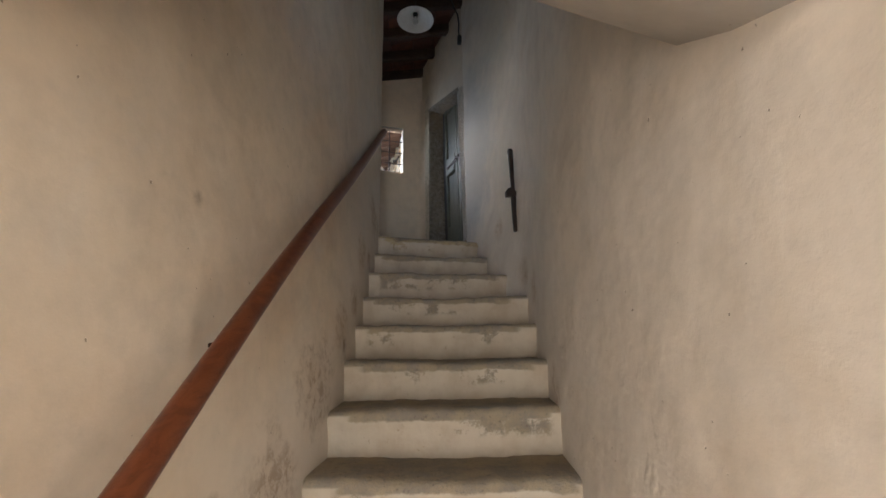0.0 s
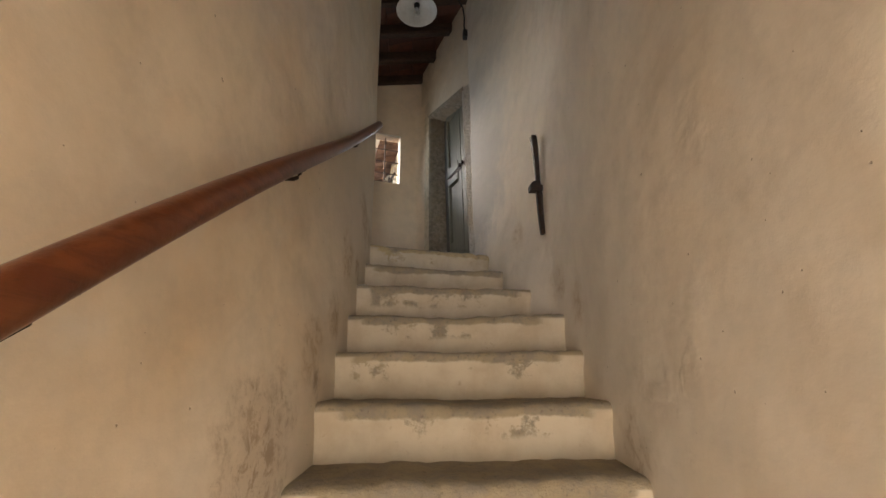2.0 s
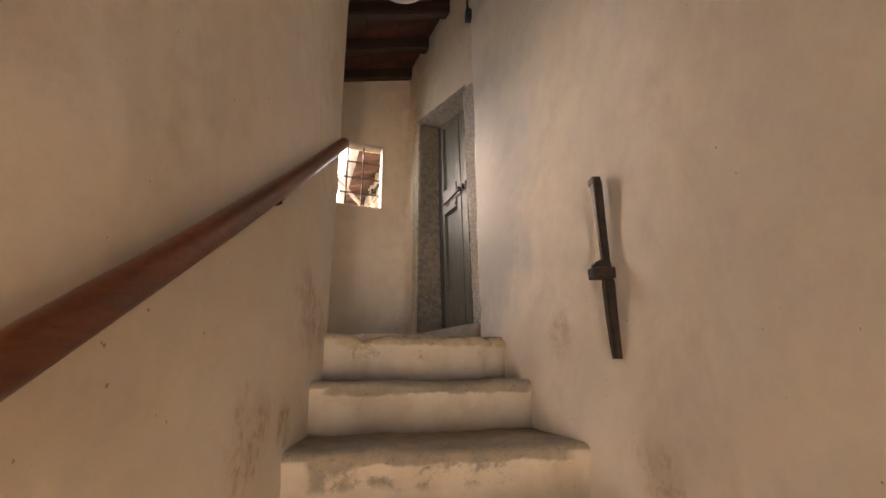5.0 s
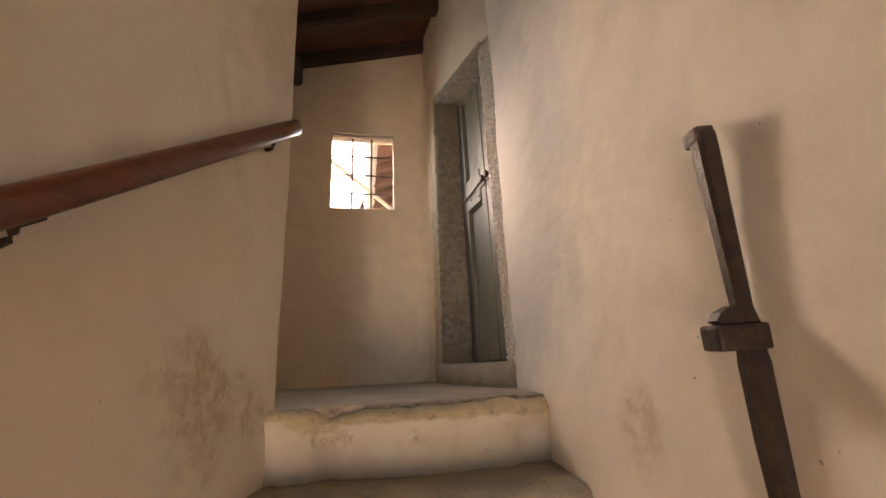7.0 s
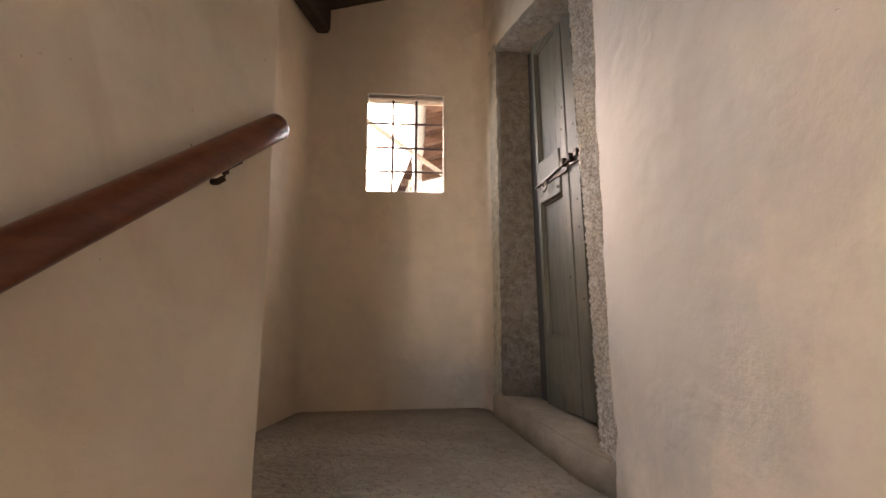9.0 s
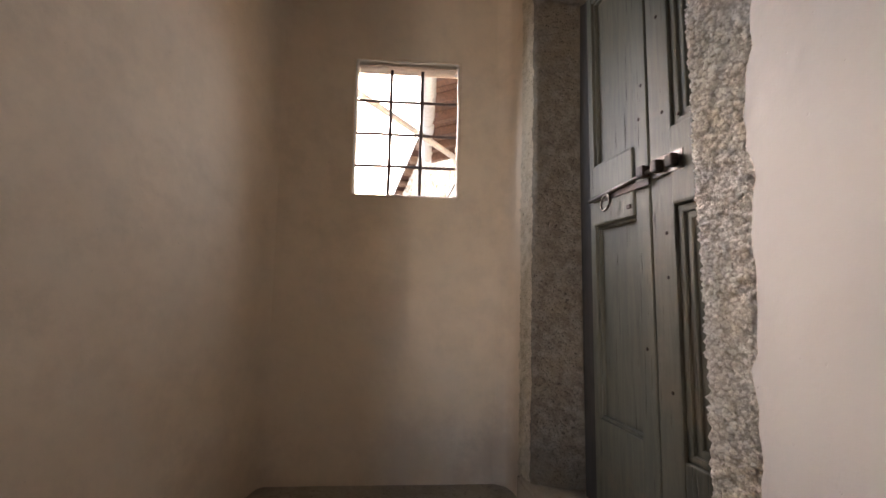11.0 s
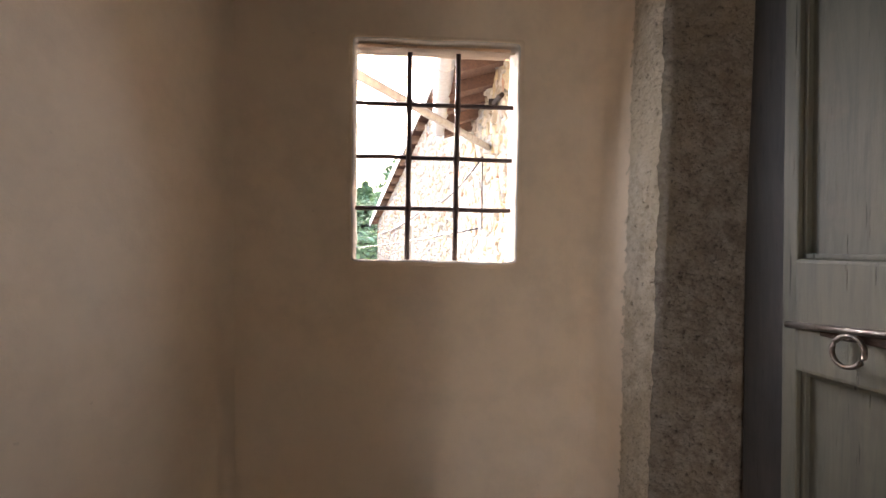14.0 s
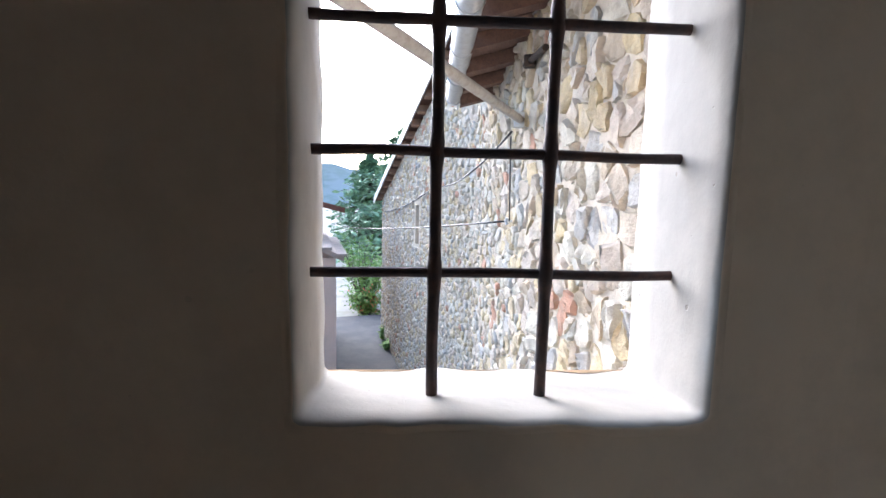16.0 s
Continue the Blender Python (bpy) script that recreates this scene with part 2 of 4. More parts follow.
c = k.mix(k.ramp(k.noise(2.2, 5, 0.6), 0.50, 0.70, 0, 0.6), c, (0.09, 0.08, 0.06))
cracks = k.ramp(k.noise(24, 4, 0.6, k.squeeze(6, 6, 0.2)), 0.63, 0.70, 0, 0.85)
c = k.mix(cracks, c, (0.04, 0.034, 0.026))
M_DOOR = k.color(c).bump((k.noise(22, 5, 0.6, co), 0.0012), (cracks, -0.002), (k.noise(90, 3), 0.0006)).m
M_BEAM = wood("dark_roof_timber", (0.075, 0.042, 0.026), (0.05, 0.028, 0.02), (0.02, 0.013, 0.01), 0.85, 8, (0.6, 5, 5), 0.006)
M_FRAME = wood("grey_brown_frame_paint", (0.085, 0.075, 0.068), (0.065, 0.06, 0.055), (0.035, 0.03, 0.026), 0.7, 9, (5, 5, 0.4), 0.0012)
M_LINTEL = wood("worn_lintel_timber", (0.60, 0.50, 0.40), (0.48, 0.38, 0.29), (0.22, 0.16, 0.11), 0.9, 10, (0.7, 6, 6), 0.006)
M_SOFFIT = wood("dark_eave_timber", (0.17, 0.095, 0.065), (0.12, 0.068, 0.05), (0.05, 0.03, 0.025), 0.85, 8, (5, 0.6, 5), 0.006)
M_EAVE = wood("brown_eave_timber", (0.28, 0.17, 0.12), (0.21, 0.13, 0.09), (0.10, 0.06, 0.04), 0.85, 8, (0.6, 5, 5), 0.006)

k = Mat("roof_clay_tile", 0.9)
c = k.mix(k.rand(), (0.20, 0.075, 0.042), (0.11, 0.05, 0.035))
M_TILE = k.color(k.mix(k.ramp(k.noise(14, 5), 0.4, 0.7, 0, 0.6), c, (0.07, 0.04, 0.03))).bump((k.noise(40, 4), 0.003)).m


def iron(name, a, b, rough, metal):
    k = Mat(name, rough, metal)
    c = k.mix(k.ramp(k.noise(25, 6, 0.7), 0.4, 0.65), a, b)
    return k.color(c).bump((k.noise(30, 5), 0.003), (k.noise(150, 3), 0.001)).m


M_IRON = iron("rusty_iron", (0.032, 0.023, 0.019), (0.062, 0.036, 0.022), 0.55, 0.5)
M_BAR = iron("window_bar_iron", (0.045, 0.035, 0.035), (0.09, 0.05, 0.04), 0.65, 0.4)
M_STEEL = iron("worn_steel", (0.22, 0.20, 0.18), (0.12, 0.09, 0.07), 0.42, 0.85)
M_BLACK = iron("black_bakelite", (0.015, 0.014, 0.013), (0.03, 0.027, 0.024), 0.45, 0.0)
M_ENAMEL = iron("white_enamel", (0.72, 0.72, 0.70), (0.66, 0.65, 0.62), 0.3, 0.0)
M_ZINC = iron("grey_zinc", (0.55, 0.56, 0.57), (0.48, 0.48, 0.48), 0.45, 0.3)
M_POLE = iron("weathered_grey_pole", (0.42, 0.40, 0.37), (0.33, 0.30, 0.27), 0.75, 0.0)


# ---- mesh helpers ----
def part(name, bm, material, parent=None, label=""):
    """Links a bmesh as one mesh object, under parent where one is given."""
    me = bpy.data.meshes.new(name)
    bmesh.ops.recalc_face_normals(bm, faces=bm.faces)
    bm.to_mesh(me)
    bm.free()
    me.materials.append(material)
    ob = new(name, me)
    if parent is not None:
        ob.parent = parent
    if label:
        ob["label"] = label
    return ob


def smooth(ob, on=True):
    ob.data.polygons.foreach_set("use_smooth", [on] * len(ob.data.polygons))
    return ob


def box(bm, x0, x1, y0, y1, z0, z1, bevel=0.0, m=None):
    made = bmesh.ops.create_cube(bm, size=1, matrix=Matrix.LocRotScale(((x0 + x1) / 2, (y0 + y1) / 2, (z0 + z1) / 2), None, (x1 - x0, y1 - y0, z1 - z0)))
    verts = made["verts"]
    if bevel:
        edges = list({e for v in verts for e in v.link_edges})
        out = bmesh.ops.bevel(bm, geom=edges, offset=bevel, segments=2, affect="EDGES", profile=0.6)
        verts = list({v for f in out["faces"] for v in f.verts} | {v for v in verts if v.is_valid})
    if m is not None:
        bmesh.ops.transform(bm, matrix=m, verts=verts)
    return bm


def prism(bm, points, depth):
    """A closed prism: a ring of 3D points pushed along the vector depth."""
    a = [bm.verts.new(p) for p in points]
    b = [bm.verts.new(Vector(p) + Vector(depth)) for p in points]
    n = len(a)
    bm.faces.new(a), bm.faces.new(b[::-1])
    for i in range(n):
        bm.faces.new((a[i], b[i], b[(i + 1) % n], a[(i + 1) % n]))
    return bm


def tube(bm, points, radius, sides=10, cap=True):
    """A round tube along points; radius may be a list."""
    rings = []
    pts = [Vector(p) for p in points]
    for i, p in enumerate(pts):
        d = (pts[min(i + 1, len(pts) - 1)] - pts[max(i - 1, 0)]).normalized()
        u = d.cross(Vector((0, 0, 1)) if abs(d.z) < 0.95 else Vector((1, 0, 0))).normalized()
        v = u.cross(d)
        r = radius[i] if isinstance(radius, (list, tuple)) else radius
        rings.append([bm.verts.new(p + r * (math.cos(a) * u + math.sin(a) * v)) for a in (2 * math.pi * j / sides for j in range(sides))])
    for a, b in zip(rings, rings[1:]):
        for j in range(sides):
            bm.faces.new((a[j], a[(j + 1) % sides], b[(j + 1) % sides], b[j]))
    if cap:
        bm.faces.new(rings[0][::-1]), bm.faces.new(rings[-1])
    return bm


def lerp_line(points, s):
    """The point at length s along a plan polyline."""
    for (a, b) in zip(points, points[1:]):
        d = math.hypot(b[0] - a[0], b[1] - a[1])
        if s <= d or b is points[-1]:
            f = s / d
            return (a[0] + (b[0] - a[0]) * f, a[1] + (b[1] - a[1]) * f)
        s -= d


def rounded(points, rounds=3):
    """Chaikin-smoothed plan polyline that keeps its ends."""
    for _ in range(rounds):
        out = [points[0]]
        for a, b in zip(points, points[1:]):
            out += [(0.75 * a[0] + 0.25 * b[0], 0.75 * a[1] + 0.25 * b[1]), (0.25 * a[0] + 0.75 * b[0], 0.25 * a[1] + 0.75 * b[1])]
        points = out + [points[-1]]
    return points


def wall(name, line, z0, z1, thick, material, cell=0.03, wave=0.008, label="", cut=None, seed=0.0, top=None, ragged=0.0, base=None, lean=None, splay=0.0):
    """A plastered wall: an uneven front over a plan line (the room on the line's left hand side if thick > 0), pushed back by thick.
    cut: (s0, s1, z0, z1, slope) an opening straight through. top(x, y): where the wall stops."""
    line = rounded(line, 3)
    length = sum(math.dist(a, b) for a, b in zip(line, line[1:]))
    ss = [length * i / max(2, round(length / cell)) for i in range(max(2, round(length / cell)) + 1)]
    zs = [z0 + (z1 - z0) * i / max(2, round((z1 - z0) / cell)) for i in range(max(2, round((z1 - z0) / cell)) + 1)]
    if cut:
        for lst, lo, hi in ((ss, cut[0], cut[1]), (zs, cut[2], cut[3])):
            for v in (lo, hi):
                i = min(range(len(lst)), key=lambda n: abs(lst[n] - v))
                lst[i] = v
    bm = bmesh.new()
    front, rear = {}, {}
    for i, s in enumerate(ss):
        p = Vector((*lerp_line(line, s), 0))
        q = Vector((*lerp_line(line, min(s + 0.02, length)), 0)) - Vector((*lerp_line(line, max(s - 0.02, 0)), 0))
        out = Vector((q.y, -q.x, 0)).normalized()
        high = top(p.x, p.y) if top else z1
        low = base(p.x, p.y) if base else z0
        for j, zz in enumerate(zs):
            zz = max(min(zz, high), low)
            w = Vector((p.x, p.y, zz))
            if ragged and s > length - 0.1:
                r = noise.noise(Vector((seed, 0, zz * 5))) + 0.6 * noise.noise(Vector((seed, 3, zz * 17))) + 0.3 * noise.noise(Vector((seed, 3, zz * 45)))
                w += q.normalized() * ragged * r * (s - length + 0.1) / 0.1
            d = wave * (noise.noise(w * 1.3 + Vector((seed, 0, 0))) + 0.5 * noise.noise(w * 4.1) + 0.22 * noise.noise(w * 11))
            if lean:
                d -= lean(p.y, zz)
            front[i, j] = bm.verts.new(w - out * d)
            e = w + out * thick
            if cut and cut[2] - 0.001 < zz < cut[3] + 0.001:
                along = q.normalized()
                e += along * (-splay if s == cut[0] else splay if s == cut[1] else 0.0)
            if cut and cut[0] - 0.001 < s < cut[1] + 0.001 and zz == cut[2]:
                e.z -= splay
            if cut and cut[0] - 0.001 < s < cut[1] + 0.001 and zz == cut[3]:
                e.z += splay
            rear[i, j] = bm.verts.new(e)

    def solid(i, j):
        if not (0 <= i < len(ss) - 1 and 0 <= j < len(zs) - 1):
            return False
        if cut:
            s, zz = (ss[i] + ss[i + 1]) / 2, (zs[j] + zs[j + 1]) / 2
            if cut[0] < s < cut[1] and cut[2] < zz < cut[3]:
                return False
        return True

    for i in range(len(ss) - 1):
        for j in range(len(zs) - 1):
            if not solid(i, j) or max(front[i, j + 1].co.z - front[i, j].co.z, front[i + 1, j + 1].co.z - front[i + 1, j].co.z) < 1e-4:
                continue
            c = ((i, j), (i + 1, j), (i + 1, j + 1), (i, j + 1))
            bm.faces.new([front[k] for k in c]), bm.faces.new([rear[k] for k in c[::-1]])
            for (di, dj), (a, b) in zip(((0, -1), (1, 0), (0, 1), (-1, 0)), ((0, 1), (1, 2), (2, 3), (3, 0))):
                if not solid(i + di, j + dj):
                    bm.faces.new((front[c[b]], front[c[a]], rear[c[a]], rear[c[b]]))
    for v in [v for v in bm.verts if not v.link_faces]:
        bm.verts.remove(v)
    ob = part(name, bm, material)
    smooth(ob)
    ob.data.set_sharp_from_angle(angle=radians(40))
    return tagged(ob, label, "wall", kind="structure")


# ---- plan ----
FLOOR_Z, LANDING_Z = 0.0, 2.302
NOSES = [(0.43, 0.19), (0.72, 0.38), (0.99, 0.57), (1.27, 0.765), (1.55, 0.955), (1.82, 1.147), (2.09, 1.331), (2.37, 1.521), (2.61, 1.706), (2.90, 1.903), (3.235, 2.098), (3.5, 2.299)]
WIN_A, WIN_DIR = Vector((-0.811, 4.931, 0)), Vector((0.967, 0.2545, 0))
WIN_IN = Vector((-0.2545, 0.967, 0))
DOOR_O, DOOR_A, DOOR_N = Vector((0.294, 4.093, 0)), Vector((-0.371, 0.928, 0)), Vector((0.928, 0.371, 0))


def roof_z(x):
    """Height of the tiles' underside; the roof climbs to the right."""
    return 4.80 + 0.295 * (x + 1.055)


def on_door(a, p, zz):
    """A place by the door: along its wall, into it, and the height."""
    return DOOR_O + a * DOOR_A + p * DOOR_N + Vector((0, 0, zz))


def on_window(a, p, zz):
    return WIN_A + a * WIN_DIR + p * WIN_IN + Vector((0, 0, zz))


RIGHT = [(0.33, -1.5), (0.36, 0.3), (0.39, 0.96), (0.46, 1.8), (0.50, 2.1), (0.538, 2.42), (0.550, 2.74), (0.50, 3.04), (0.45, 3.4), (0.365, 3.75), (0.327, 4.01)]
LEFT = [(-0.66, -1.5), (-0.64, 0.3), (-0.62, 0.9), (-0.53, 1.7), (-0.5, 2.1), (-0.49, 2.8), (-0.49, 3.44)]


def left_lean(y, zz):
    """The left wall leans back by some centimetres above the steps."""
    f = min(1.0, max(0.0, (zz - (0.19 + 0.69 * (y - 0.43))) / 0.8))
    return 0.045 * f * f * (3 - 2 * f) * min(1.0, max(0.0, (3.44 - y) / 1.2)) * min(1.0, max(0.0, y / 1.2))


def right_lean(y, zz):
    """The right wall swells towards the upper steps at its foot."""
    f = 1.0 - min(1.0, max(0.0, (zz - (0.19 + 0.69 * (y - 0.43))) / 0.45))
    return -0.05 * f * f * (3 - 2 * f) * max(0.0, 1.0 - abs(y - 3.25) / 0.55)


under_roof = lambda x, y: roof_z(x) + 0.02
wall("wall_right", RIGHT, -0.05, 5.2, 0.35, M_DAYLIGHT_TINT, label="uneven pale cream plastered stairwell wall", seed=3.0, top=under_roof, ragged=0.035, lean=right_lean)
wall("wall_left", LEFT[::-1], -0.05, 4.9, 0.72, M_PLASTER, label="uneven cream plastered stairwell wall with ochre stains", seed=9.0, top=under_roof, lean=left_lean)
LEFT_CORNER = WIN_A + WIN_DIR * -0.34
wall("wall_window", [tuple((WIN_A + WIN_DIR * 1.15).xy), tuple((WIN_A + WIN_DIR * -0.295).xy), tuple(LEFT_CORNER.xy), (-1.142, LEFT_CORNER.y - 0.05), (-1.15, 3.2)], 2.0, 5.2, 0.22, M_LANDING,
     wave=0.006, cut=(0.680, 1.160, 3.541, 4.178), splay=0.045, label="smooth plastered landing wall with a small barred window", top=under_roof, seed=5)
over = [tuple(on_door(a, 0, 0).xy) for a in (-0.14, 1.12)]


def lintel_z(a):
    return 4.345 - 0.22 * (0.9 - a)


wall("wall_over_door", over, 4.0, 5.2, 0.35, M_PLASTER, label="cream plaster above the door opening", seed=4, top=under_roof,
     base=lambda x, y: lintel_z((x - 0.294) * -0.371 + (y - 4.093) * 0.928) + 0.015 + 0.02 * noise.noise(Vector((y * 9, 0, 1))))
bm = prism(bmesh.new(), [on_door(0.862, 0.012, 2.2), on_door(1.13, 0.012, 2.2), on_door(1.13, 0.35, 2.2), on_door(0.83, 0.3, 2.2), on_door(0.83, 0.23, 2.2)], (0, 0, 2.3))
tagged(part("wall_door_pier", bm, M_PLASTER), "plastered edge of the door opening", "wall", kind="structure")
bm = prism(bmesh.new(), [on_door(-0.4, 0.3, 2.2), on_door(1.2, 0.3, 2.2), on_door(1.2, 0.5, 2.2), on_door(-0.4, 0.5, 2.2)], (0, 0, 2.6))
tagged(part("wall_behind_door", bm, M_PLASTER), "plain wall behind the closed door", "wall", kind="structure")


def rough_strip(name, path, z0, z1, amp, label, cell=0.011, slant=0.0, material=M_ROUGH, nodules=0.003):
    """A rough stone surface over a line of (along, into) at the door, leaning along the wall by slant."""
    bm = bmesh.new()
    length = sum(math.dist(a, b) for a, b in zip(path, path[1:]))
    cols, rows = max(3, round(length / cell)), max(3, round((z1 - z0) / cell))
    grid = []
    for i in range(cols + 1):
        a, p = lerp_line(path, length * i / cols)
        col = []
        for j in range(rows + 1):
            zz = z0 + (z1 - z0) * j / rows
            v = on_door(a + slant * (zz - 2.45), p, zz)
            d = amp * (0.8 * noise.noise(v * 8) + 0.9 * noise.noise(v * 26) + 0.9 * noise.noise(v * 58))
            d += nodules * (0.75 - 1.3 * noise.voronoi(v * 80)[0][0]) + 0.4 * nodules * (0.6 - noise.voronoi(v * 130)[0][0])
            col.append(bm.verts.new(v - DOOR_N * d + DOOR_A * d * 0.6))
        grid.append(col)
    for i in range(cols):
        for j in range(rows):
            bm.faces.new((grid[i][j], grid[i + 1][j], grid[i + 1][j + 1], grid[i][j + 1]))
    ob = smooth(part(name, bm, material))
    return tagged(ob, label, "door surround", kind="structure")


rough_strip("door_jamb_near", [(-0.29, 0.016), (-0.002, 0.010), (0.020, 0.03), (0.01, 0.31)], 2.30, 4.19, 0.003, "rough broken pale stone edge of the door opening", cell=0.0055, slant=0.045, material=M_CHIPPED, nodules=0.011)
rough_strip("door_jamb_edge", [(1.0, -0.004), (0.97, -0.008), (0.89, -0.008), (0.862, 0.004)], 2.30, 4.40, 0.0022, "rough warm plaster edge beside the door jamb", cell=0.006, material=M_EDGE, nodules=0.005)
rough_strip("wall_corner", [(1.125, -0.115), (1.106, -0.06), (1.08, -0.026), (1.03, -0.010), (0.975, -0.0075)], 2.30, 4.60, 0.0014, "rounded plaster corner between window wall and door", cell=0.014, material=M_LANDING, nodules=0.0)
rough_strip("door_jamb_far", [(0.867, -0.004), (0.85, 0.008), (0.775, 0.19), (0.775, 0.31)], 2.40, 4.36, 0.004, "rough grey stone door jamb")
bm = bmesh.new()
grid = []
for i in range(91):
    row = []
    for j in range(31):
        v = on_door(0.02 + 0.95 * i / 90, -0.004 + 0.31 * j / 30, lintel_z(0.02 + 0.95 * i / 90) - 0.06 * j / 30)
        d = 0.006 * (noise.noise(v * 9) + noise.noise(v * 31) + 0.7 * noise.noise(v * 75))
        row.append(bm.verts.new(v + Vector((0, 0, d))))
    top_edge = row[0].co + Vector((0, 0, 0.035))
    grid.append([bm.verts.new(top_edge)] + row)
for a, b in zip(grid, grid[1:]):
    for j in range(len(a) - 1):
        bm.faces.new((a[j], b[j], b[j + 1], a[j + 1]))
tagged(smooth(part("door_lintel", bm, M_ROUGH)), "rough stone door lintel", "door surround", kind="structure")

# floors
bm = box(bmesh.new(), -0.9, 0.8, -1.7, 0.45, -0.2, FLOOR_Z)
tagged(part("floor", bm, M_FLOOR), "worn grey cement floor at the foot of the stairs", "floor", kind="structure")
ragged = [(x, 3.565 + 0.26 * x + 0.016 * noise.noise(Vector((x * 9, 1.7, 0))) + 0.012 * noise.noise(Vector((x * 31, 4.1, 0))) + (0.05 if 0.22 < x < 0.30 else 0.0), 2.27) for x in (-0.48 + 0.02 * i for i in range(49))]
bm = prism(bmesh.new(), [(-1.2, 3.40, 2.27), (-0.50, 3.42, 2.27), *ragged, (0.50, 3.72, 2.27), (0.42, 4.1, 2.27), (0.05, 5.3, 2.27), (-1.2, 4.95, 2.27)], (0, 0, LANDING_Z - 2.27))
tagged(part("landing_floor", bm, M_FLOOR), "worn grey cement landing floor", "floor", kind="structure")
bm = prism(bmesh.new(), [on_door(-0.10, 0.0, 2.25), on_door(0.05, -0.035, 2.25), on_door(0.93, -0.035, 2.25), on_door(0.975, -0.01, 2.25), on_door(0.85, 0.3, 2.25), on_door(-0.06, 0.3, 2.25)], (0, 0, 0.165))
bmesh.ops.bevel(bm, geom=list(bm.edges), offset=0.014, segments=3, affect="EDGES")
tagged(smooth(part("door_sill", bm, M_SILL)), "raised worn cement door sill", "door sill", kind="structure")

# stairs
stairs = tagged(new("staircase"), "steep old stone staircase with whitewashed risers and worn nosings", "staircase")


def step(n, y, zz, depth, rise):
    """One step with a worn, rounded nosing; its origin is the nosing's height."""
    bm = bmesh.new()
    xs = [-0.70 + 1.42 * i / 90 for i in range(91)]
    skew = -0.045 if n < 8 else {8: -0.08, 9: 0.08, 10: 0.17, 11: 0.26}[n]
    rings = []
    for x in xs:
        w = Vector((x * 3.0, n * 7.3, 0))
        wear = 0.013 * noise.noise(w) + 0.009 * noise.noise(w * 3.7) + 0.005 * noise.noise(w * 11) - 0.012 * math.exp(-((x / 0.25) ** 2))
        jut = 0.014 * noise.noise(w + Vector((0, 3, 0))) + 0.009 * noise.noise(w * 5) + 0.005 * noise.noise(w * 13)
        if n == 11:
            chip = max(0.0, noise.noise(Vector((x * 14, 4.2, 0))) - 0.05)
            wear, jut = wear - 0.035 * chip, jut + 0.05 * chip
        y0 = skew * x + jut
        prof = [(depth + 0.06, wear * 0.5), (0.10, wear * 0.8), (0.035, wear), (0.012, wear - 0.006), (0.0, wear - 0.02), (0.002, wear - 0.045),
                (0.016 + jut * 0.4, wear - 0.075), (0.022, -0.11), (0.024, -rise * 0.8), (0.022, -rise - 0.03), (depth + 0.06, -rise - 0.03)]
        rings.append([bm.verts.new((x, y0 + a, b)) for a, b in prof])
    for a, b in zip(rings, rings[1:]):
        for j in range(len(a)):
            bm.faces.new((a[j], a[(j + 1) % len(a)], b[(j + 1) % len(a)], b[j]))
    bm.faces.new(rings[0]), bm.faces.new(rings[-1][::-1])
    ob = smooth(part("step", bm, M_TOP_STEP if n == 11 else M_STEP, stairs, "worn top step with a chipped ochre nosing" if n == 11 else ""))
    ob.location = (0, y, zz)


for n, (y, zz) in enumerate(NOSES):
    nxt = NOSES[n + 1][0] if n + 1 < len(NOSES) else y + 0.12
    step(n, y, zz, nxt - y, zz - (NOSES[n - 1][1] if n else 0))

# ceiling: rafters across the slope, clay tiles above
k = Mat("ceiling_clay_tile", 0.9)
c = k.mix(k.island(), (0.17, 0.062, 0.036), (0.085, 0.040, 0.030))
M_CLAY = k.color(k.mix(k.ramp(k.noise(14, 5), 0.4, 0.7, 0, 0.6), c, (0.06, 0.035, 0.028))).bump((k.noise(40, 4), 0.003)).m
SLOPE = math.atan(0.295)
bm = bmesh.new()
rng = random.Random(4)
for i in range(10):
    for j in range(48):
        x = -1.58 + 0.27 * i
        y = -1.6 + 0.145 * j
        m = pose(x, y, roof_z(x) + 0.02 + rng.uniform(-0.003, 0.003), 0, -math.degrees(SLOPE) + rng.uniform(-0.6, 0.6), rng.uniform(-0.6, 0.6))
        box(bm, 0.003, 0.277, 0.002, 0.143, 0, 0.03, m=m)
prism(bm, [(-1.6, -1.65, roof_z(-1.6) + 0.06), (1.1, -1.65, roof_z(1.1) + 0.06), (1.1, 5.36, roof_z(1.1) + 0.06), (-1.6, 5.36, roof_z(-1.6) + 0.06)], (0, 0, 0.06))
tagged(part("ceiling", bm, M_CLAY), "dark clay tile ceiling between rafters", "ceiling", kind="structure")


